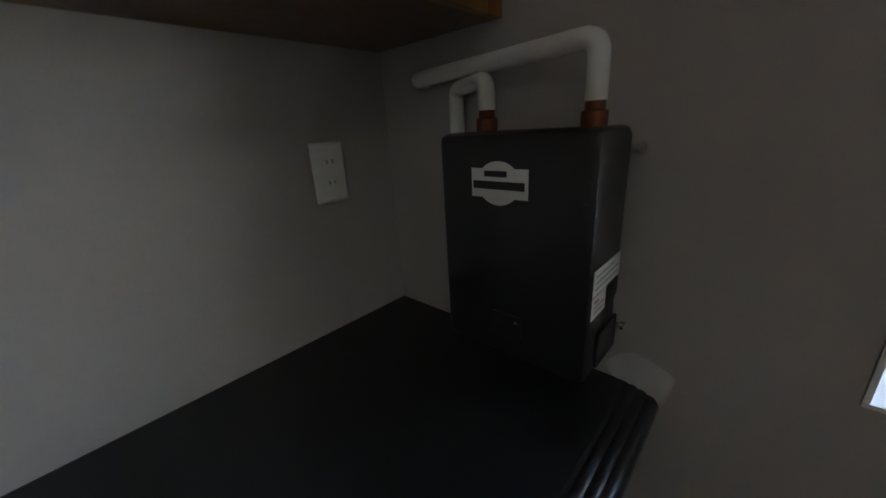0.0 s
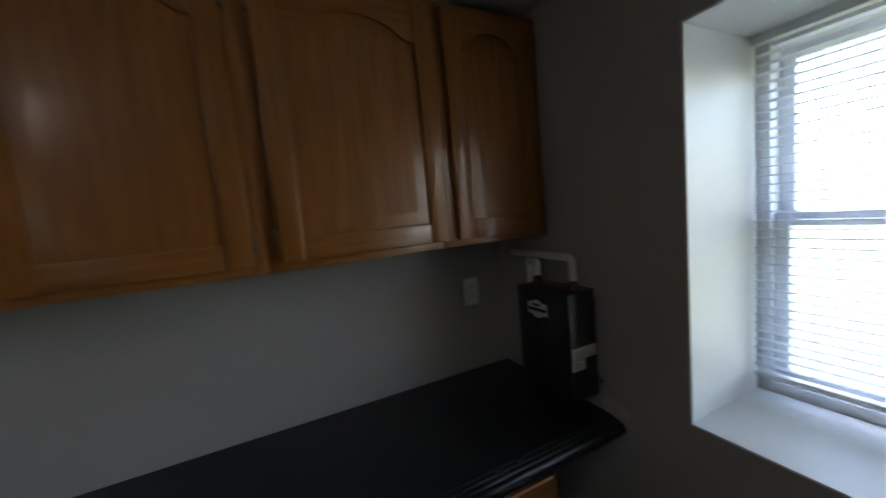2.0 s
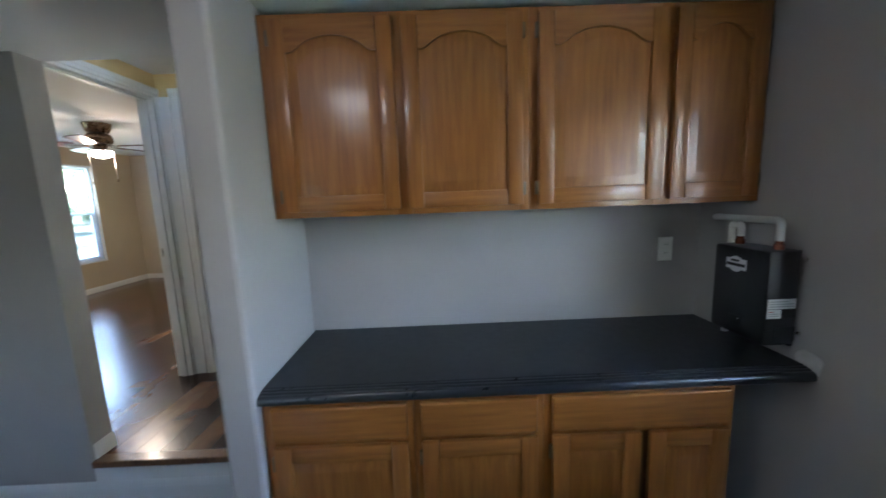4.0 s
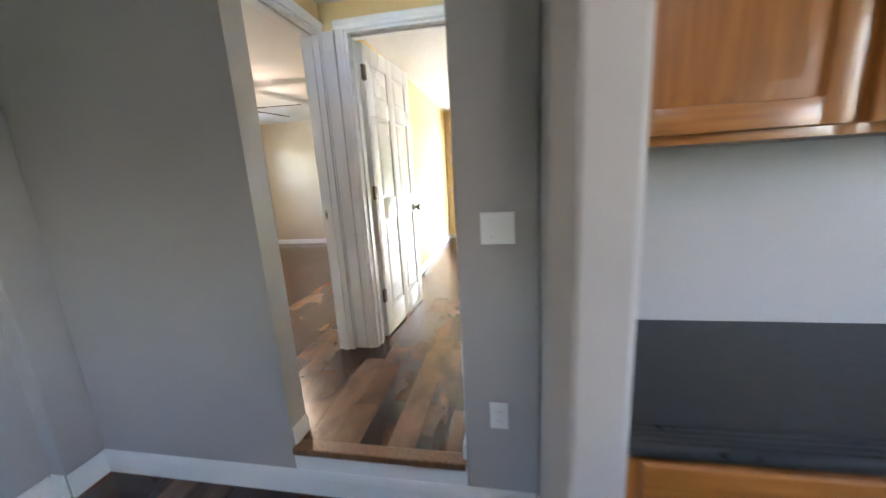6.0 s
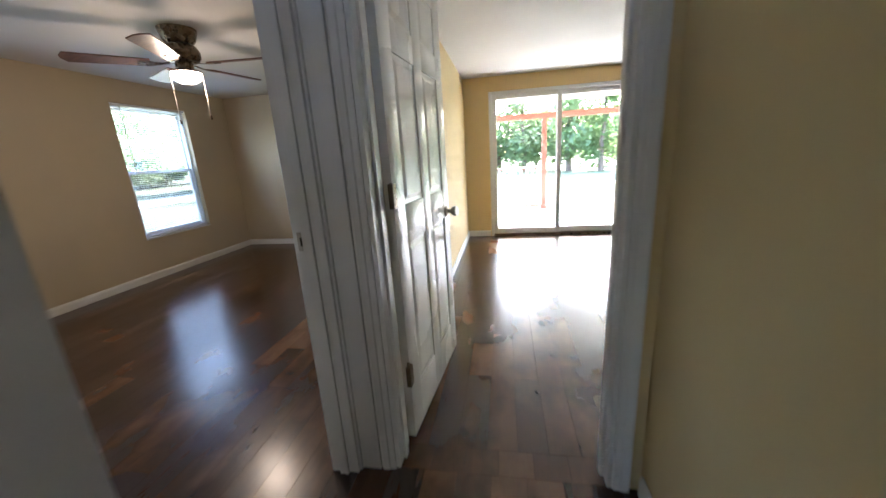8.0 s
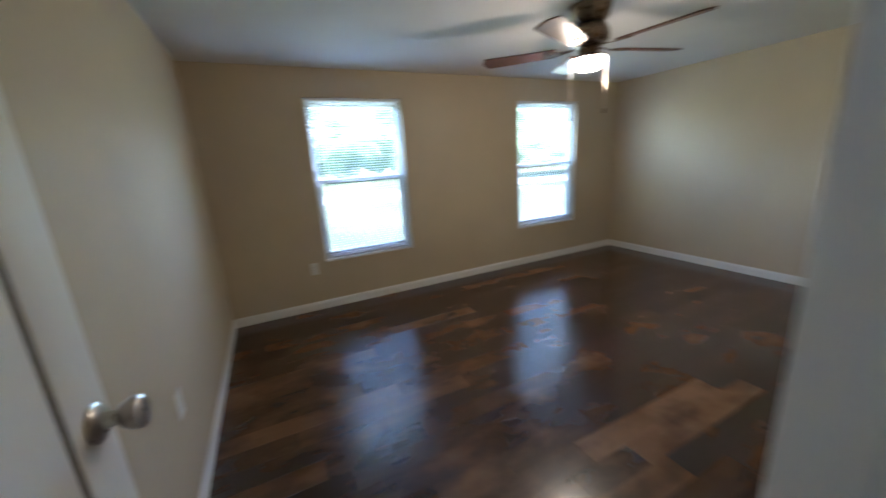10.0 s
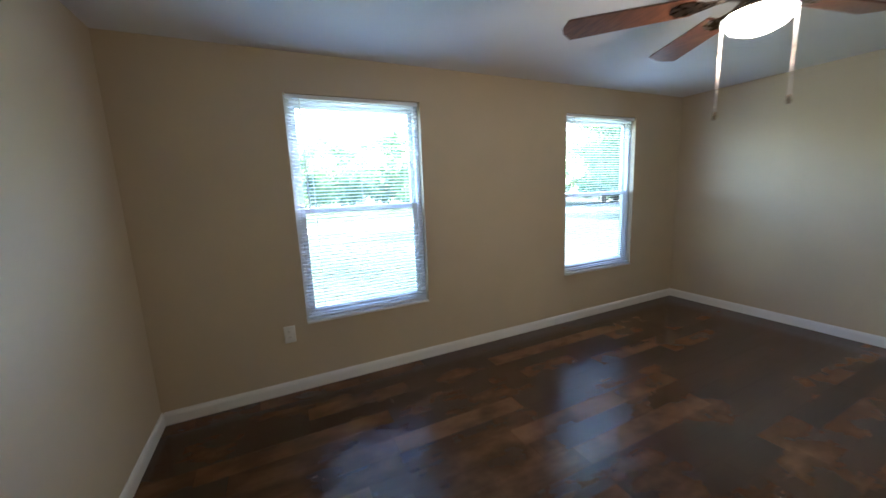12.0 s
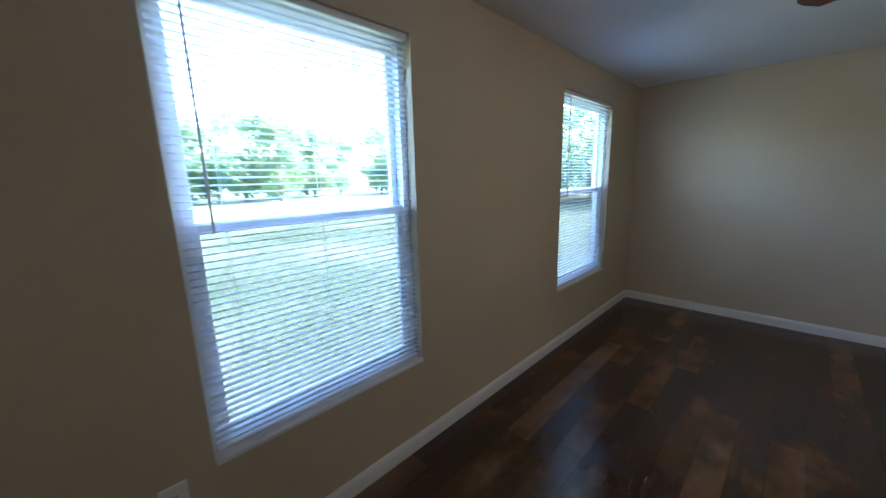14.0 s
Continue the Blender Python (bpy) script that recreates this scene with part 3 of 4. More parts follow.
def slider():
    """Two-panel sliding glass door with a metal frame."""
    d = thing("door_slider", ((SL[0] + SL[1]) / 2, 5.9, ZF), "sliding glass patio door in a pale metal frame", "glass door", kind="structure")
    bm = bm_new()
    add_box(bm, SL[0] + .001, SL[0] + .04, 5.86, 5.98, ZF + .001, SLZ - .001, .003)
    add_box(bm, SL[1] - .04, SL[1] - .001, 5.86, 5.98, ZF + .001, SLZ - .001, .003)
    add_box(bm, SL[0] + .0405, SL[1] - .0405, 5.86, 5.98, SLZ - .045, SLZ - .001, .003)
    part("door_frame", bm, M_VINYL, d)
    part("threshold", boxed(SL[0] + .0405, SL[1] - .0405, 5.845, 5.99, ZF + .001, ZF + .028, bevel=.004), M_BRONZE, d, "brown metal threshold")
    xm = -1.35
    for x0, x1, y in ((SL[0] + .041, xm + .03, 5.89), (xm - .03, SL[1] - .041, 5.945)):
        bm = bm_new()
        z0, z1 = ZF + .03, SLZ - .046
        for a in ((x0, x0 + .06), (x1 - .06, x1)):
            add_box(bm, *a, y - .018, y + .018, z0, z1, .003)
        for a in ((z0, z0 + .08), (z1 - .06, z1)):
            add_box(bm, x0 + .0605, x1 - .0605, y - .018, y + .018, *a, .003)
        s = part("sliding_panel", bm, M_VINYL, d)
        p = part("pane", boxed(x0 + .058, x1 - .058, y - .003, y + .003, z0 + .078, z1 - .058), M_GLASS, s, smooth=False)
        p.visible_shadow = False
    part("pull_handle", tube(bend((xm + .005, 5.872, 1.15), (xm + .005, 5.84, 1.15), (xm + .005, 5.84, 1.3), .02) + bend((xm + .005, 5.84, 1.2), (xm + .005, 5.84, 1.36), (xm + .005, 5.872, 1.36), .02), .008, 10), M_NICKEL, d)


slider()


# ---- kitchen cabinets ----
def arch_outline(x0, x1, z0, z1, rise, inset, y, n=14):
    """Rectangle with a cathedral-arched top, inset all round."""
    x0, x1, z0, z1 = x0 + inset, x1 - inset, z0 + inset, z1 - inset
    pts = [(x0, y, z0), (x1, y, z0)]
    w = x1 - x0
    for i in range(n + 1):
        f = 1 - i / n
        k = max(0.0, 1 - (abs(f - .5) / .40) ** 2)
        pts.append((x0 + w * f, y, z1 - rise + rise * k ** .7))
    return pts


def cabinet_door(parent, x0, x1, z0, z1, yf, arched, hinge_left):
    """Raised-panel oak door: stiles, rails, panel and hinges, front face at yf."""
    st, y1 = .058, yf + .020
    A = (x0 + st, x1 - st, z0 + st, z1 - st, .055 if arched else 0.0)
    bm = bm_new()
    loft(bm, [arch_outline(*A, -.003, yf + .016), arch_outline(*A, -.003, yf + .011), arch_outline(*A, .006, yf + .010), arch_outline(*A, .036, yf + .003), arch_outline(*A, .040, yf + .003)])
    d = part("cabinet_door", bm, M_OAK, parent)
    for a in (x0, x1 - st):
        part("stile", boxed(a, a + st, yf, y1, z0, z1, bevel=.004), M_OAK, d)
    part("bottom_rail", boxed(x0 + st + .0005, x1 - st - .0005, yf + .0005, y1, z0, z0 + st, bevel=.003), M_OAK_H, d)
    rise = .055 if arched else 0.0
    if arched:
        bm = bm_new()
        a, b = x0 + st + .0005, x1 - st - .0005
        n = 16
        lo = []
        for i in range(n + 1):
            f = i / n
            k = max(0.0, 1 - (abs(f - .5) / .40) ** 2)
            lo.append((a + (b - a) * f, z1 - st - rise + rise * k ** .7))
        loops = [[(x, y, z) for x, z in lo] + [(b, y, z1), (a, y, z1)] for y in (yf + .0005, y1)]
        loft(bm, loops)
        part("top_rail", bm, M_OAK_H, d)
    else:
        part("top_rail", boxed(x0 + st + .0005, x1 - st - .0005, yf + .0005, y1, z1 - st, z1, bevel=.003), M_OAK_H, d)
    xh = x0 - .004 if hinge_left else x1 + .004
    for z in (z0 + .06, z1 - .06):
        part("hinge", boxed(xh - .006, xh + .006, yf + .004, yf + .0185, z - .025, z + .025, bevel=.002), M_HINGE, d, "dark bronze hinge")


def carcass(parent, x0, x1, y0, y1, z0, z1, stiles, rails):
    """Box behind the face frame, then the frame's stiles and rails."""
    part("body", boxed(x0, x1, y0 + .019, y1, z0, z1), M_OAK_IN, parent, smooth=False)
    for a, b in stiles:
        part("stile", boxed(a, b, y0, y0 + .0185, z0, z1, bevel=.001), M_OAK, parent)
    for (a, b), (c, d) in rails:
        part("rail", boxed(a, b, y0 + .0004, y0 + .0185, c, d, bevel=.001), M_OAK_H, parent)


UZ = (1.472, 2.195)
YU = .42            # front of the upper face frame


def upper_unit(x0, x1, doors):
    c = thing("upper_cabinet", ((x0 + x1) / 2, .57, UZ[0]), "honey oak wall cabinet with arched raised-panel doors", "cabinet", "upper cabinets over the counter")
    st = [(x0, x0 + .035), (x1 - .035, x1)]
    mid = (doors[0][1] + doors[1][0]) / 2
    st.append((mid - .03, mid + .03))
    rl = []
    for a, b in ((x0 + .0355, mid - .0305), (mid + .0305, x1 - .0355)):
        rl += [((a, b), (UZ[0], UZ[0] + .04)), ((a, b), (UZ[1] - .05, UZ[1]))]
    carcass(c, x0, x1, YU, .720, UZ[0], UZ[1], st, rl)
    for i, (a, b) in enumerate(doors):
        cabinet_door(c, a, b, UZ[0] + .022, UZ[1] - .022, YU - .021, True, i == 0)


upper_unit(-1.3805, -.407, ((-1.340, -.900), (-.868, -.432)))
upper_unit(-.406, .4885, ((-.375, .095), (.128, .466)))
YL = .162


def lower_unit(x0, x1, drawers, doors, end_right=False):
    c = thing("base_cabinet", ((x0 + x1) / 2, .44, 0), "honey oak base cabinet with drawer fronts and raised-panel doors", "cabinet", "base cabinets under the counter")
    st = [(x0, x0 + .032), (x1 - .032, x1)]
    rl = [((x0 + .0325, x1 - .0325), z) for z in ((.095, .13), (.702, .735), (.845, .868))]
    carcass(c, x0, x1, YL, .720, .095, .868, st, rl)
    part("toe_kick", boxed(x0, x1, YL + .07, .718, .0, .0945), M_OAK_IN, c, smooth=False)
    for a, b in drawers:
        bm = bm_new()
        z0, z1 = .728, .850
        y = YL - .020

        def rect(i, yy):
            return [(a + i, yy, z0 + i), (b - i, yy, z0 + i), (b - i, yy, z1 - i), (a + i, yy, z1 - i)]
        loft(bm, [rect(0, y + .0195), rect(0, y + .006), rect(.004, y + .001), rect(.010, y)])
        part("drawer_front", bm, M_OAK_H, c)
    for i, (a, b) in enumerate(doors):
        cabinet_door(c, a, b, .115, .708, YL - .021, False, i == 0)


lower_unit(-1.380, -.871, ((-1.350, -.893),), ((-1.350, -.893),))
lower_unit(-.870, -.426, ((-.846, -.450),), ((-.846, -.450),))
lower_unit(-.425, .235, ((-.398, .212),), ((-.398, -.092), (-.062, .212)))

# worktop with a ridged front edge
bm = bm_new()
prof = [(.1863, .8705), (.1863, .91), (.186, .91), (.181, .9075), (.177, .9085), (.171, .908), (.167, .9045), (.163, .9055), (.157, .9045), (.153, .9005), (.149, .9010), (.143, .899), (.138, .893), (.1355, .885), (.1355, .876), (.139, .8705)]
wt = thing("worktop", (-.44, .43, .8705), "black laminate worktop with a ridged front edge", "countertop")
part("top", boxed(-1.3812, .4893, .1865, .7205, .8705, .91), M_COUNTER, wt, smooth=False)
loft(bm, [[(x, y, z) for y, z in prof] for x in (-1.3812, .4893)])
part("front_edge", bm, M_COUNTER_EDGE, wt, "rounded edge with three ridges")


# ---- things on the kitchen walls ----
def wall_plate(name, at, w, h, facing, label, kind_of, category):
    """Cover plate with its devices; facing is 'y-', 'x+' or 'y+'."""
    o = thing(name, (0, 0, 0), label, category)
    bm = bm_new()

    def rect(i, y):
        return [(-w / 2 + i, y, -h / 2 + i), (w / 2 - i, y, -h / 2 + i), (w / 2 - i, y, h / 2 - i), (-w / 2 + i, y, h / 2 - i)]
    loft(bm, [rect(0, -.0008), rect(0, -.003), rect(.004, -.006), rect(.008, -.0065)])
    part("cover_plate", bm, M_PLATE, o)
    gangs = [0] if w < .1 else [-.023]
    for g in gangs:
        if kind_of == "outlet":
            for z in (-.02, .02):
                r = part("socket", boxed(g - .016, g + .016, -.0085, -.0066, z - .013, z + .013, bevel=.0006), M_PLATE, o)
                for s in (-.006, .006):
                    part("slot", boxed(g + s - .001, g + s + .001, -.0089, -.0086, z - .002, z + .006), M_BLACKHOLE, r, smooth=False)
        elif kind_of == "switch":
            part("toggle", boxed(g - .004, g + .004, -.013, -.0066, -.003, .007, bevel=.001), M_PLATE, o)
            for z in (-.03, .03):
                part("screw", lathe([(.0025, -.0066), (.0025, -.0074)], (g, 0, z), 8, 'y'), M_NICKEL, o)
    turn = {'y-': 0, 'x+': 90, 'y+': 180}[facing]
    o.matrix_basis = pose(*at, 0, 0, turn)
    return o


wall_plate("wall_outlet", (.329, .721, 1.245), .070, .116, 'y-', "white duplex outlet on the wall over the worktop", "outlet", "outlet")
wall_plate("light_switch", (-1.643, YK, 1.238), .120, .116, 'y-', "white double switch plate on the gray wall", "switch", "light switch")
wall_plate("wall_outlet", (-1.655, YK, .482), .072, .116, 'y-', "white outlet low on the gray wall", "outlet", "outlet")
wall_plate("wall_outlet", (XW, 1.50, .665), .072, .116, 'x+', "white outlet on the beige wall below a window", "outlet", "outlet")
wall_plate("wall_outlet", (-4.285, YS, .725), .072, .116, 'y+', "white outlet plate seen edge-on on the beige wall", "outlet", "outlet")


def heater():
    """Small dark water heater hung on the window wall over the worktop."""
    x0, x1, y0, y1, z0, z1 = .360, .474, .210, .452, .968, 1.308
    h = thing("water_heater", (x1, (y0 + y1) / 2, z0), "small charcoal tankless water heater hung on the wall", "water heater")
    part("body", boxed(x0, x1, y0, y1, z0, z1, bevel=.012), M_HEATER, h)
    part("mount_plate", boxed(x1 + .0005, .4893, y0 + .02, y1 - .02, z0 - .012, z1 - .004, bevel=.002), M_HEATER, h)
    yc, zc = .344, 1.241
    bm = bm_new()
    add_box(bm, x0 - .0012, x0 - .0002, yc - .045, yc + .045, zc - .020, zc + .020)
    bg = part("badge", bm, M_LABEL, h, "white badge with a dark band", smooth=False)
    bm = bm_new()
    loft(bm, [[(x, yc + .034 * math.cos(a), zc + .030 * math.sin(a)) for a in [2 * math.pi * k / 36 for k in range(36)]] for x in (x0 - .0014, x0 - .0022)])
    part("badge_disc", bm, M_LABEL, bg, smooth=False)
    part("badge_band", boxed(x0 - .0028, x0 - .0023, yc - .041, yc + .041, zc - .008, zc + .003), M_INK, bg, smooth=False)
    part("badge_mark", boxed(x0 - .0028, x0 - .0023, yc - .014, yc + .022, zc + .009, zc + .017), M_INK, bg, smooth=False)
    dp = part("display", boxed(x0 - .003, x0 + .001, .306, .356, 1.013, 1.045, bevel=.001), M_INK, h, "black glass display")
    part("indicator", boxed(x0 - .0036, x0 - .0031, .312, .316, 1.034, 1.037), M_LABEL, dp, smooth=False)
    for a, b, c, d, m, nm in ((x0 + .006, x1 - .008, 1.104, 1.139, M_LABEL, "rating_label"), (x0 + .006, x0 + .056, 1.070, 1.102, M_LABEL, "rating_label"), (x0 + .060, x1 - .008, 1.072, 1.100, M_HEATER, "blank_label")):
        lb = part(nm, boxed(a, b, y0 - .0012, y0 - .0002, c, d), m, h, smooth=False)
        if m is M_LABEL:
            for k in range(3):
                z = c + .007 + k * (d - c - .012) / 2.6
                part("print_line", boxed(a + .006, b - (.008 + .02 * (k == 2)), y0 - .0016, y0 - .0013, z, z + .003), M_LABEL_R if (k == 2 and b - a < .07) else M_FAINT, lb, smooth=False)
    part("side_cover", boxed(x0 + .03, x1 - .008, y0 - .006, y0 - .0003, .985, 1.04, bevel=.003), M_HEATER, h)
    for x, z in ((x1 - .004, z1 - .028), (x1 - .004, z0 + .05)):
        part("side_screw", lathe([(.006, y0 - .016), (.007, y0 - .010), (.004, y0 - .009), (.004, y0 + .001)], (x, 0, z), 12, 'y'), M_NICKEL, h, "bright screw")
    for y in (y0 + .034, y1 - .048):
        part("inlet", lathe([(.016, z1 - .001), (.016, z1 + .018), (.012, z1 + .020), (.012, z1 + .040)], (.42, y, 0), 16), M_COPPER, h, "dark copper inlet fitting")
    for y, top, nm in ((y0 + .034, 1.408, "pipe"), (y1 - .048, 1.382, "pipe")):
        p = thing("water_pipe", (.42, y, z1 + .04), "white wrapped water pipe rising from the heater", "pipe", "pipes of the water heater")
        far = (.460, .592, top - .006) if top > 1.4 else (.466, .500, top - .004)
        pts = [(.42, y, z1 + .030)] + bend((.42, y, z1), (.42, y, top), far, .022) + (bend((.42, y, top), far, (.49, far[1], far[2]), .018) + [(.4895, far[1], far[2])] if top > 1.4 else bend((.42, y, top), far, (far[0], far[1], .93), .018) + [(far[0], far[1], .912)])
        part("pipe_run", tube(pts, .0130, 14), M_PIPE, p)


heater()
bm = bm_new()
ring = [(.165 + (.047 + .007 * math.sin(3 * a + 1)) * math.cos(a), .925 + (.040 + .006 * math.sin(2 * a)) * math.sin(a)) for a in [2 * math.pi * k / 28 for k in range(28)]]
loft(bm, [[(.4897, y, z) for y, z in ring], [(.4880, .165 + (y - .165) * .9, .925 + (z - .925) * .9) for y, z in ring]])
whole("wall_patch", bm, M_PLASTER, "pale smeared filler patch on the gray wall by the worktop", "wall patch")

# kitchen dome lamp on the ceiling
kl = thing("ceiling_light", LAMP_K, "lit white glass dome on the kitchen ceiling", "ceiling light")
part("canopy", lathe([(.001, -.001), (.15, -.001), (.155, -.012), (.150, -.024), (.001, -.024)], LAMP_K, 36), M_NICKEL, kl)
dome = part("glass_dome", lathe([(.143, -.025), (.140, -.045), (.120, -.075), (.080, -.095), (.030, -.104), (.001, -.105)], LAMP_K, 36), M_DOME, kl, "glowing white glass dome")


# ---- ceiling fan in the bedroom ----
def ceiling_fan():
    cx, cy = FAN
    f = thing("ceiling_fan", (cx, cy, ZB), "bronze ceiling fan with five brown blades and a lit bowl", "ceiling fan")
    o = (cx, cy, 0)
    part("canopy", lathe([(.001, ZB - .001), (.125, ZB - .001), (.122, ZB - .02), (.105, ZB - .075), (.085, ZB - .10), (.001, ZB - .10)], o, 40), M_BRONZE, f)
    part("motor_housing", lathe([(.06, ZB - .101), (.10, ZB - .115), (.118, ZB - .15), (.118, ZB - .19), (.10, ZB - .215), (.06, ZB - .225), (.001, ZB - .225)], o, 40), M_BRONZE, f)
    part("switch_housing", lathe([(.055, ZB - .2255), (.060, ZB - .24), (.056, ZB - .265), (.080, ZB - .278), (.097, ZB - .286), (.097, ZB - .294), (.001, ZB - .295)], o, 40), M_BRONZE, f)
    part("glass_bowl", lathe([(.098, ZB - .2955), (.101, ZB - .303), (.097, ZB - .324), (.080, ZB - .346), (.050, ZB - .361), (.020, ZB - .367), (.001, ZB - .368)], o, 40), M_BOWL, f, "glowing frosted glass bowl")
    zb = ZB - .235
    for k in range(5):
        a = radians(7 + 72 * k)
        rot = Matrix.Translation((cx, cy, zb)) @ Matrix.Rotation(a, 4, 'Z') @ Matrix.Rotation(radians(11), 4, 'X')
        bm = bm_new()
        n = 18
        up, lo = [], []
        for i in range(n + 1):
            s = i / n
            r = .20 + .47 * s
            w = .052 + .016 * s
            if s > .93:
                w *= math.sqrt(max(0.02, 1 - ((s - .93) / .072) ** 2))
            up.append((r, w))
            lo.append((r, -w))
        ring = up + lo[::-1]
        loft(bm, [[rot @ Vector((x, y, z)) for x, y in ring] for z in (-.004, .004)])
        bl = part("blade", bm, M_BLADE, f, "dark brown wooden blade")
        bm = bm_new()
        loft(bm, [[rot @ Vector((r, s * w, z + dz)) for s, dz in ((1, -.004), (1, -.009), (-1, -.009), (-1, -.004))] for r, w, z in ((.085, .016, .012), (.13, .012, .004), (.17, .022, -.0005), (.20, .036, -.0005), (.25, .040, -.0005), (.275, .012, -.0005))])
        part("blade_bracket", bm, M_BRONZE, bl)
    for dx, dy, zt, z1 in ((-.092, -.052, ZB - .290, 1.835), (.092, .048, ZB - .290, 1.862)):
        ch = part("pull_chain", tube([(cx + dx, cy + dy, zt), (cx + dx, cy + dy, z1)], .0030, 6), M_NICKEL, f, "thin metal pull chain")
        part("chain_pendant", lathe([(.001, z1 + .012), (.005, z1 + .006), (.008, z1 - .012), (.006, z1 - .022), (.001, z1 - .024)], (cx + dx, cy + dy, 0), 12), M_BRONZE, ch)


ceiling_fan()

# ---- outside ----
whole("ground", boxed(-400, 400, -400, 400, -.75, -.35), M_GROUND, "dry grassy yard reaching to the horizon", "ground", "structure")
whole("road", boxed(-27, -22, -300, 300, -.349, -.335), M_GRAVEL, "pale gravel road across the yard", "road", "structure")
whole("porch_slab", boxed(-4.2, 3.4, 6.0, 9.1, -.34, .13), M_DECK, "pale wooden porch deck base", "porch", "structure")
whole("porch_ceiling", boxed(-4.4, 3.6, 6.0, 9.4, 2.50, 2.62), M_CEIL, "white porch ceiling", "ceiling", "structure")
for x in (-4.3, -1.235, 3.2):
    ps = thing("porch_post", (x, 8.95, .155), "red-brown wooden porch post", "post", "porch posts")
    part("shaft", boxed(x - .05, x + .05, 8.90, 9.0, .1555, 2.099, bevel=.006), M_RED, ps)
    part("base_trim", boxed(x - .07, x + .07, 8.88, 9.02, .1552, .24, bevel=.006), M_RED, ps)
pb = thing("porch_beam", (-.4, 8.95, 2.10), "red-brown wooden beam along the porch roof", "beam")
part("beam", boxed(-4.4, 3.6, 8.88, 9.02, 2.10, 2.215, bevel=.005), M_RED, pb)
rl = thing("porch_railing", (-1.9, 8.95, .155), "porch railing with pale balusters and a red-brown top rail", "railing")
part("top_rail", boxed(-4.249, -1.286, 8.90, 9.0, 1.05, 1.09, bevel=.006), M_RED, rl)
part("bottom_rail", boxed(-4.249, -1.286, 8.92, 8.98, .21, .25, bevel=.004), M_RED, rl)
bal = finish(boxed(-.018, .018, -.018, .018, 0, .80), "baluster", M_VINYL)
for k in range(24):
    o = new("baluster", bal)
    o.parent = rl
    o.location = Vector((-4.17 + .122 * k, 8.95, .25)) - PLACE[rl.name]


def tree(seed, height, spread, mat):
    """Tapered trunk, limbs, and a crown of leaf clumps with gaps."""
    rnd = random.Random(seed)
    t = thing("tree", (0, 0, 0), "leafy green tree beyond the yard", "tree", "trees at the edge of the yard")
    bm = bm_new()
    top = height * .62

    def limb(pts, r0, r1, n=7):
        loops = []
        for i, p in enumerate(pts):
            r = r0 + (r1 - r0) * i / (len(pts) - 1)
            loops.append([Vector(p) + Vector((r * math.cos(6.2832 * k / n), r * math.sin(6.2832 * k / n), 0)) for k in range(n)])
        loft(bm, loops)
    limb([(0, 0, -.1), (.1, .05, top * .4), (-.1, .12, top * .75), (.05, 0, height * .9)], height * .028, height * .006)
    tips = []
    for k in range(9):
        a = rnd.uniform(0, 6.283)
        z = height * rnd.uniform(.10, .72)
        r = spread * rnd.uniform(.55, 1.0) * (1.15 - abs(z / height - .45))
        e = Vector((r * math.cos(a), r * math.sin(a), z + height * rnd.uniform(.05, .2)))
        limb([(0, 0, z), tuple(Vector((0, 0, z)).lerp(e, .5) + Vector((0, 0, -.15))), tuple(e)], height * .012, height * .003, 5)
        tips.append(e)
    part("trunk", bm, M_BARK, t)
    tips += [Vector((rnd.gauss(0, spread * .4), rnd.gauss(0, spread * .4), height * rnd.uniform(.12, .97))) for _ in range(20)]
    verts, faces = [], []
    for c in tips:
        rad = spread * rnd.uniform(.28, .48)
        for _ in range(130):
            p = c + Vector((rnd.gauss(0, 1), rnd.gauss(0, 1), rnd.gauss(0, .7))).normalized() * rad * rnd.uniform(.45, 1.0)
            u = Vector((rnd.gauss(0, 1), rnd.gauss(0, 1), rnd.gauss(0, 1))).normalized()
            v = u.orthogonal().normalized()
            s = rnd.uniform(.12, .28)
            i = len(verts)
            verts += [p - u * s, p + v * s * .5, p + u * s, p - v * s * .5]
            faces.append((i, i + 1, i + 2, i + 3))
    me = bpy.data.meshes.new("crown")
    me.from_pydata([tuple(v) for v in verts], [], faces)
    me.materials.append(mat)
    o = new("crown", me)
    o.parent = t
    return t


kinds = [tree(3, 8.5, 2.9, M_LEAF), tree(8, 5.0, 3.2, M_LEAF2), tree(15, 9.5, 3.4, M_LEAF)]
rnd = random.Random(5)
spots = [(-44 - rnd.uniform(0, 14), -34 + 2.1 * k + rnd.uniform(-1, 1)) for k in range(50)]
spots += [(-30 + 2.2 * k + rnd.uniform(-1, 1), 28 + rnd.uniform(0, 10)) for k in range(32)]
for k, (x, y) in enumerate(spots):
    m = pose(x, y, -.35, 0, 0, rnd.uniform(0, 360))
    if k < 3:
        kinds[k].matrix_basis = m
    else:
        copy_thing(kinds[k % 3], m)

# ---- floors: sub-floor and boards ----
BOARDS = {}


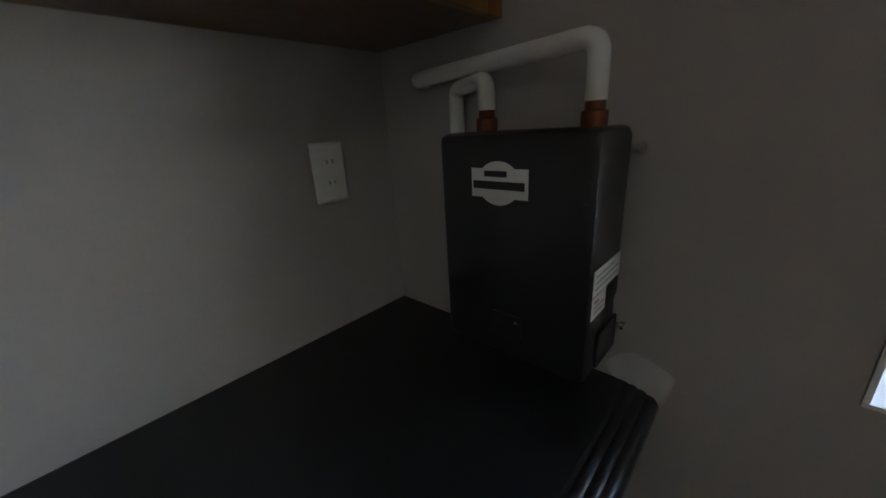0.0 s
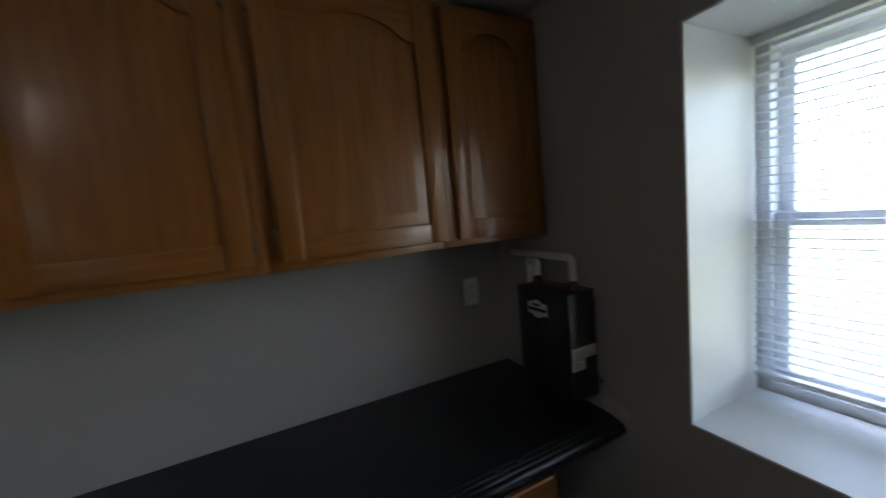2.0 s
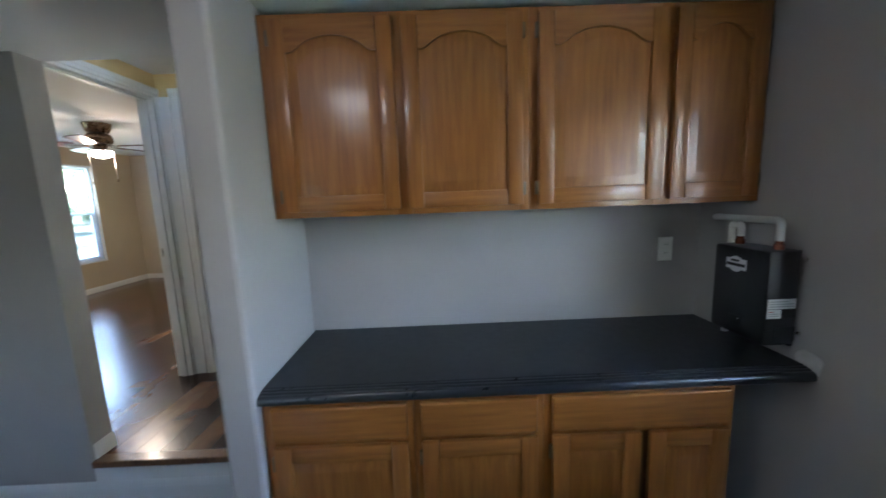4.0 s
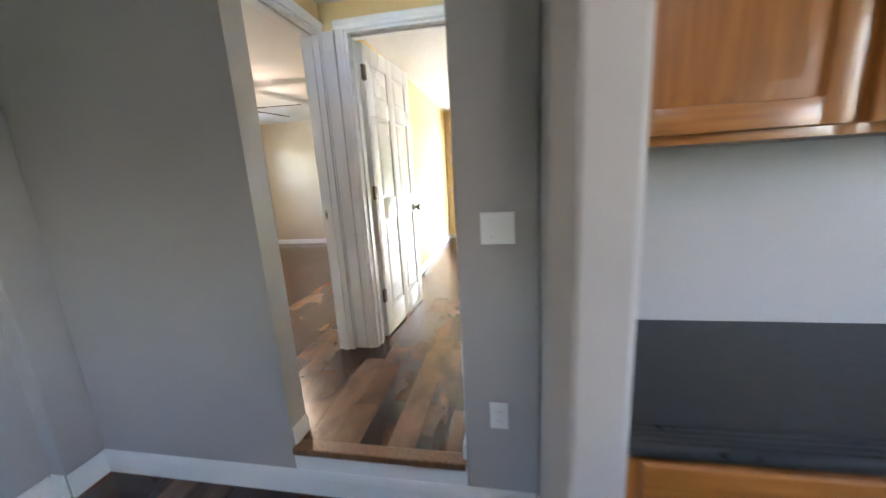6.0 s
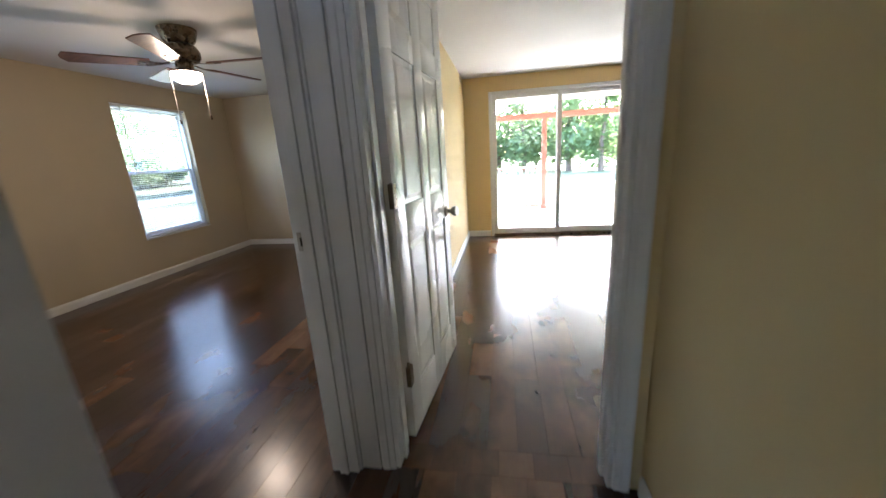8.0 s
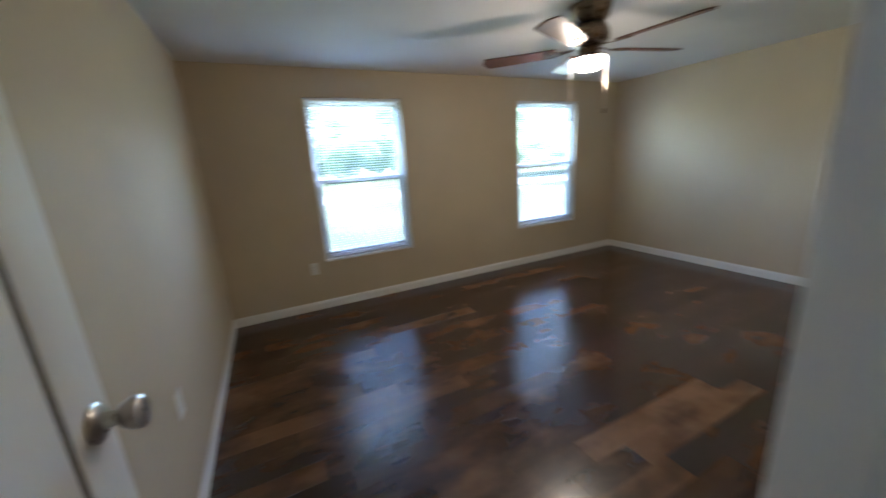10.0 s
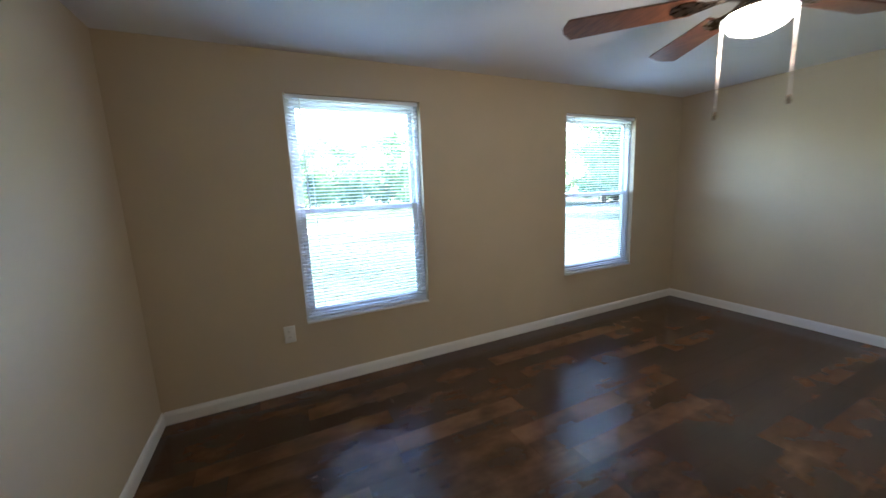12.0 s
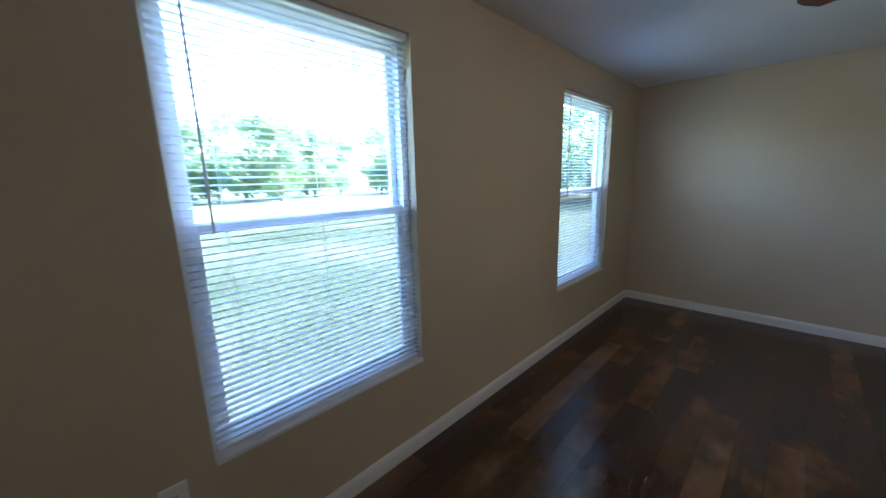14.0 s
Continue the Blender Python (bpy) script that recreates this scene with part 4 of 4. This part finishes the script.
def board_mesh(w, l, h=.010):
    key = (round(w, 4), round(l, 3))
    if key not in BOARDS:
        bm = bm_new()
        g, c = .0002, .0006

        def rect(i, z):
            return [(-w / 2 + i, -l / 2 + i, z), (w / 2 - i, -l / 2 + i, z), (w / 2 - i, l / 2 - i, z), (-w / 2 + i, l / 2 - i, z)]
        loft(bm, [rect(g, -h), rect(g, -c), rect(g + c, 0)], cap=(False, True))
        BOARDS[key] = finish(bm, "plank", M_LAM)
    return BOARDS[key]


def plank_floor(name, zones, z, label, seed):
    """A floor of laminate boards along y over a dark underlay; zones are (x0, x1, y0, y1)."""
    rnd = random.Random(seed)
    bm = bm_new()
    for x0, x1, y0, y1 in zones:
        add_box(bm, x0, x1, y0, y1, z - .06, z - .009)
    fl = whole(name, bm, M_SUB, label, "floor", "structure")
    for x0, x1, y0, y1 in zones:
        n = max(1, round((x1 - x0) / .128))
        w = (x1 - x0) / n
        for i in range(n):
            y = y0
            first = True
            while y < y1 - .01:
                l = rnd.choice((.35, .5, .65, .8, 1.0))
                if first:
                    l *= rnd.choice((.5, .8, 1))
                    first = False
                if y1 - y - l < .15:
                    l = y1 - y
                o = new("plank", board_mesh(w, l))
                o.parent = fl
                o.location = (x0 + w * (i + .5), y + l / 2, z)
                y += l
    return fl


plank_floor("floor_bedroom", [(XW, XB, YS, YN), (XB, XH, *DB)], ZF, "dark brown distressed laminate plank floor", 2)
plank_floor("floor_living", [(XH, -1.63, .791, 1.695), (DL[0], DL[1], 1.695, 1.82), (XH, 1.0, 1.82, 5.85)], ZF, "dark brown distressed laminate plank floor", 4)
plank_floor("floor_kitchen", [(-3.79, -1.497, -1.9, YK), (-1.497, .49, -1.9, .72)], 0.0, "dark brown distressed laminate plank floor", 6)
whole("floor_living_far", boxed(1.0005, 2.449, 1.05, 5.85, ZF - .06, ZF), M_SUB, "dark floor beyond the planks", "floor", "structure")
whole("floor_kitchen_far", boxed(-3.79, .49, -3.6, -1.9005, -.06, 0), M_SUB, "dark floor beyond the planks", "floor", "structure")
# One dark sheet that fills the gaps between the deck boards.
dk = whole("porch_deck", boxed(-4.2, 3.4, 6.0, 9.1, .1305, .137), M_SUB, "dark sheet under the porch boards", "porch", "structure")
dme = finish(boxed(-3.8, 3.8, -.068, .068, 0, .018), "deck_board", M_DECK)
for k in range(21):
    o = new("deck_board", dme)
    o.parent = dk
    o.location = (-.4, 6.075 + .1455 * k, .1375)
